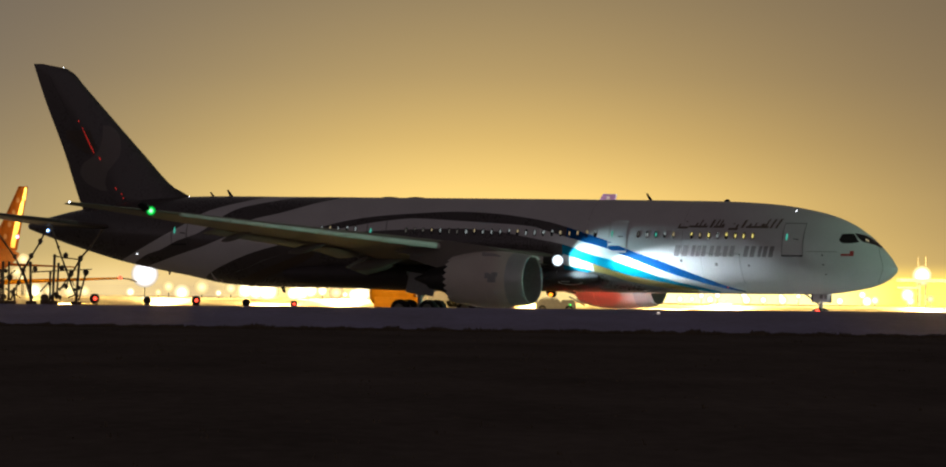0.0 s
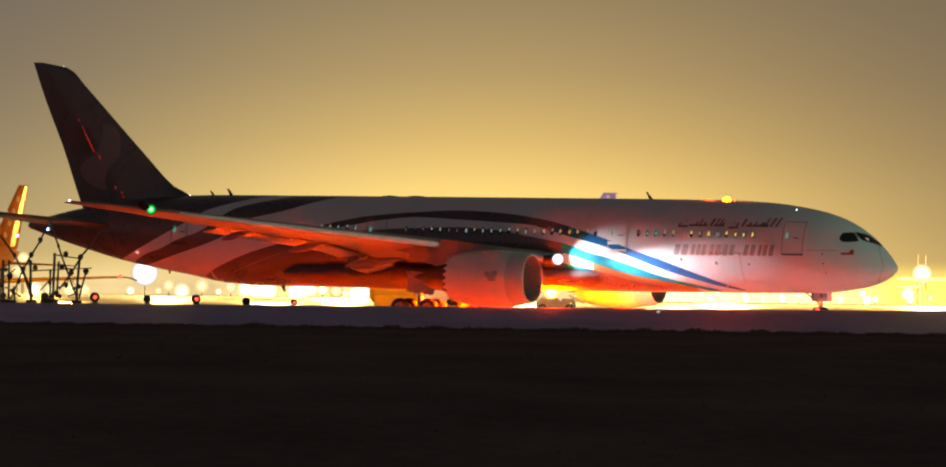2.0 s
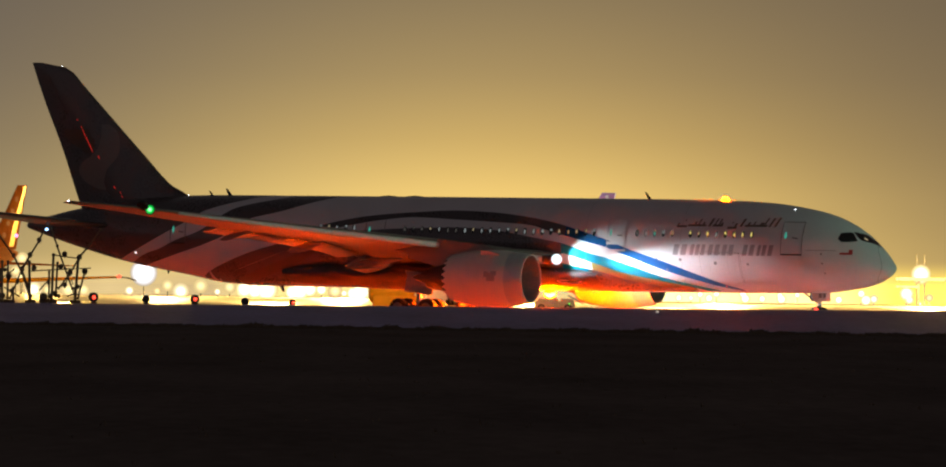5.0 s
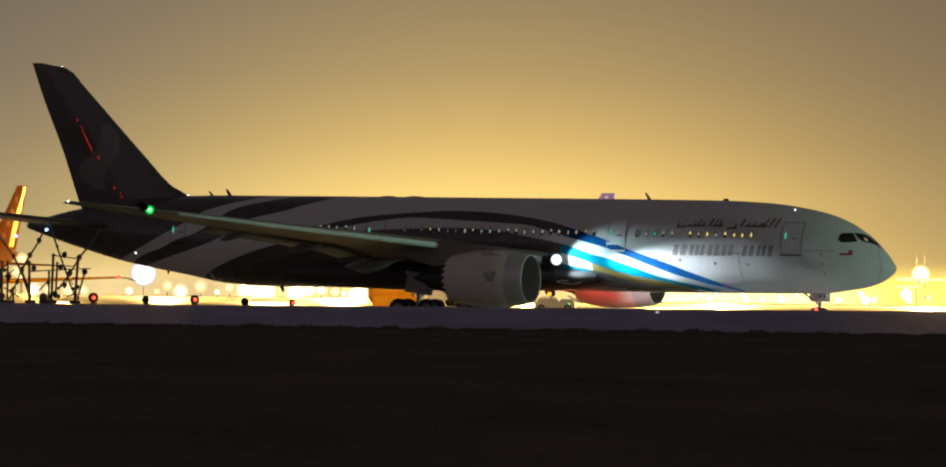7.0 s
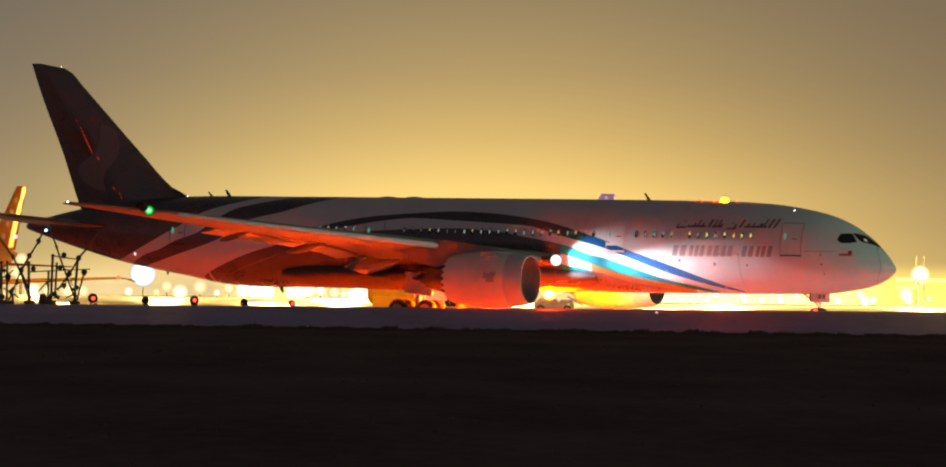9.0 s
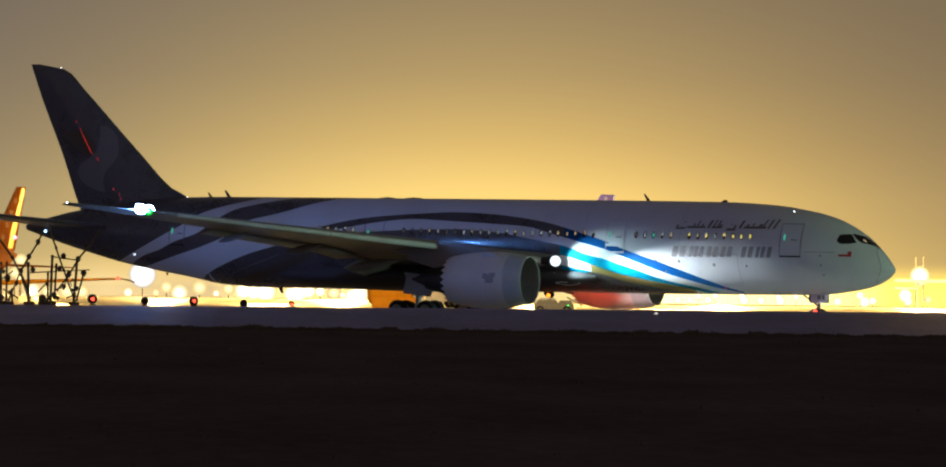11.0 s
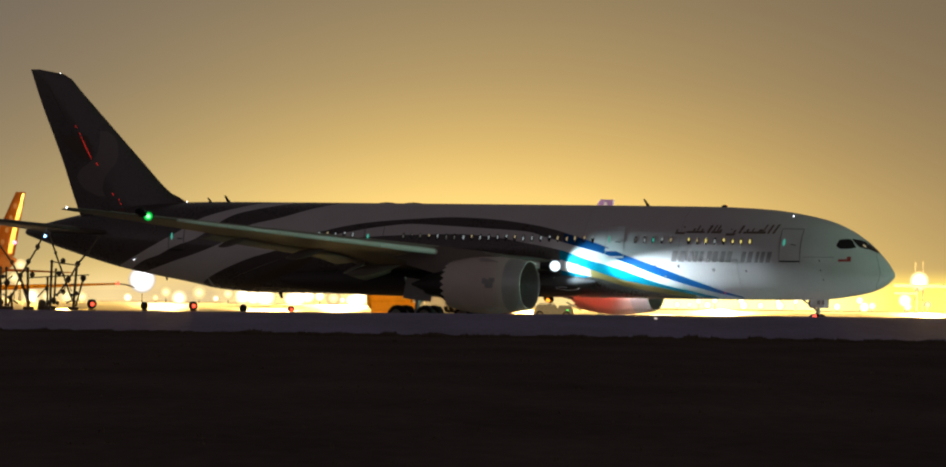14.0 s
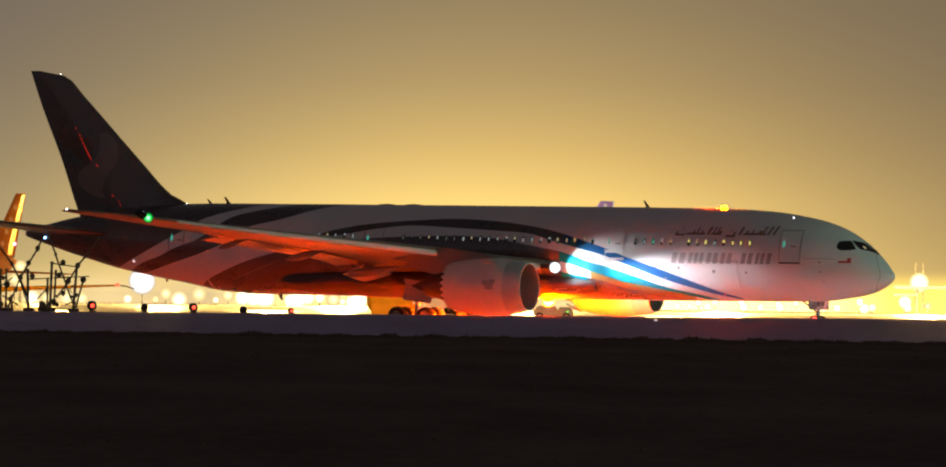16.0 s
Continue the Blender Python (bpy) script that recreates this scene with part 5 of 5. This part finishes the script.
lamp_stand(-23.77, 440.5,
           [(-0.03, 0, 0.05, 2.74, 0.065), (0.19, 0.4, 0.27, 2.29, 0.05), (-0.21, 0.11, -0.21, 1.77, 0.05), (0.05, 2.74, 0.59, 2.66, 0.03), (0.59, 2.66, 1.47, 2.55, 0.03), (-0.72, 0.74, -0.21, 1.31, 0.03), (0.19, 0.86, 0.71, 1.03, 0.03), (0.71, 1.03, 0.88, 1.54, 0.03), (-0.46, 0, -0.46, 0.4, 0.06)],
           [(0.67, 2.8, 0.15), (0.46, 2.09, 0.14), (0.71, 1.03, 0.13), (-0.49, 0.34, 0.23), (-0.07, 0.42, 0.13), (0.17, 0.54, 0.15), (0.37, 0.4, 0.1), (-0.21, 1.14, 0.1)],
           [(-0.07, 0.7, 0.3), (-0.48, 0.5, 0.35)])
lamp_stand(-22.451, 441.5,
           [(-0.09, 0, 0.1, 2.59, 0.065), (0.08, 0.29, 0.46, 1.83, 0.045), (1.3, 4.22, 0.71, 3.31, 0.045), (0.71, 3.31, 0.14, 2.63, 0.05), (0.14, 2.63, -0.38, 1.71, 0.045), (-0.38, 1.71, -1.01, 0.83, 0.04), (-0.21, 1.09, -0.3, 1.31, 0.02), (-0.3, 1.31, -0.16, 1.49, 0.02), (-0.16, 1.49, 0.02, 1.34, 0.02), (-0.49, 0.4, -0.09, 0.57, 0.03)],
           [(0.14, 2.65, 0.15), (0.46, 1.85, 0.17), (-0.38, 1.74, 0.15), (0.73, 3.31, 0.1), (0.08, 0.95, 0.11), (-0.03, 0.51, 0.1), (-0.18, 0.86, 0.09)],
           [(-0.07, 0.6, 0.25)])

# ---- grass tufts ----
rng = random.Random(11)
vs, fs = [], []


def tuft(s, d, h, n):
    base = spot_at(s, d, rise(s, d) - 0.01)
    for _ in range(n):
        a = rng.uniform(0, 6.283)
        w = rng.uniform(0.012, 0.03) * (d / 150)
        o = Vector((rng.gauss(0, 0.1), rng.gauss(0, 0.1), 0))
        lean = Vector((math.cos(a), math.sin(a), 0)) * h * rng.uniform(0.1, 0.6)
        q = SIDE * w
        k = len(vs)
        hh = h * rng.uniform(0.5, 1.1)
        p = base + o
        vs.extend([p - q, p + q, p + q * 0.6 + lean * 0.45 + Vector((0, 0, hh * 0.6)), p - q * 0.6 + lean * 0.45 + Vector((0, 0, hh * 0.6)), p + lean + Vector((0, 0, hh))])
        fs.extend([(k, k + 1, k + 2, k + 3), (k + 3, k + 2, k + 4)])


for _ in range(300):
    d = 80 + 295 * rng.random() ** 0.8
    half = d * 0.0625
    tuft(rng.uniform(-half, half), d, rng.uniform(0.03, 0.08) * (1.5 if noise.noise((d * 0.1, half, _ * 0.001)) > 0.1 else 1), 3)
# lumps of taller grass along the runway's near edge
for _ in range(4200):
    sd = rng.uniform(-25, 25)
    lump = max(0.0, noise.noise((sd * 0.9, 3.1, 0.0))) + 0.6 * max(0.0, noise.noise((sd * 2.6, 7.7, 0.0)))
    tuft(sd, rng.uniform(368, 376.5) + 3.0 * lump * rng.random(), rng.uniform(0.04, 0.12) * (1 + 2.6 * lump), 4)
me = bpy.data.meshes.new("grass")
me.from_pydata([tuple(v) for v in vs], [], fs)
me.materials.append(principled("dry_grass_blades", (0.14, 0.115, 0.085), 0.85, vary=0.3, scale=0.4, fine=5, spec=0.15))
tagged(new("grass", me), "dry uneven dark grass tufts", "grass", kind="stuff")


# ---- what moves: the turning lights ----
def flashes(spans, full=180):
    """Rows for a turning light: dark at first, its lens outward within each span."""
    rows = [(0.0, 0)]
    step = 1 / 30
    for on, off in spans:
        rows += [(on - (3 - k) * step, full * k / 3) for k in range(4)] + [(off + k * step, full * (3 - k) / 3) for k in range(4)]
    rows = [r for r in rows if r[0] < 16.01]
    if rows[-1][0] < 15.99:
        rows.append((16.0, rows[-1][1]))
    return rows


def motions():
    red = [(0.5, 0.667), (1.9, 2.1), (3.3, 3.5), (4.733, 4.967), (6.2, 6.333), (7.567, 7.767), (8.967, 9.133), (10.4, 10.6), (11.8, 12.0), (13.2, 13.4), (14.6, 14.8), (16.033, 16.2)]
    white = [(0.967, 1.2), (2.4, 2.6), (3.8, 4.0), (5.2, 5.4), (6.633, 6.8), (8.067, 8.267), (9.467, 9.667), (10.867, 11.067), (12.3, 12.5), (13.7, 13.9), (15.1, 15.3)]
    # the added red lamp on the far side goes out for a moment after each flash
    dark = [(0.7, 0.833), (2.133, 2.2), (3.533, 3.633), (5.0, 5.1), (6.367, 6.4), (7.8, 7.9), (9.167, 9.267), (10.633, 10.733), (12.033, 12.1), (13.433, 13.533), (14.833, 15.0)]
    for ob, place, spans, start, full in ((belly_beacon, BELLY, red, -45, -180), (roof_beacon, ROOF, red, -135, 180), (strobe_outer, OUTER, white, -45, 180),
                                          (strobe_inboard, INBOARD, white, 180, 180), (side_lamp, FARSIDE, dark, -76, 76)):
        walk(ob, [(t, pose(*place, start + a)) for t, a in flashes(spans, full)])


motions()
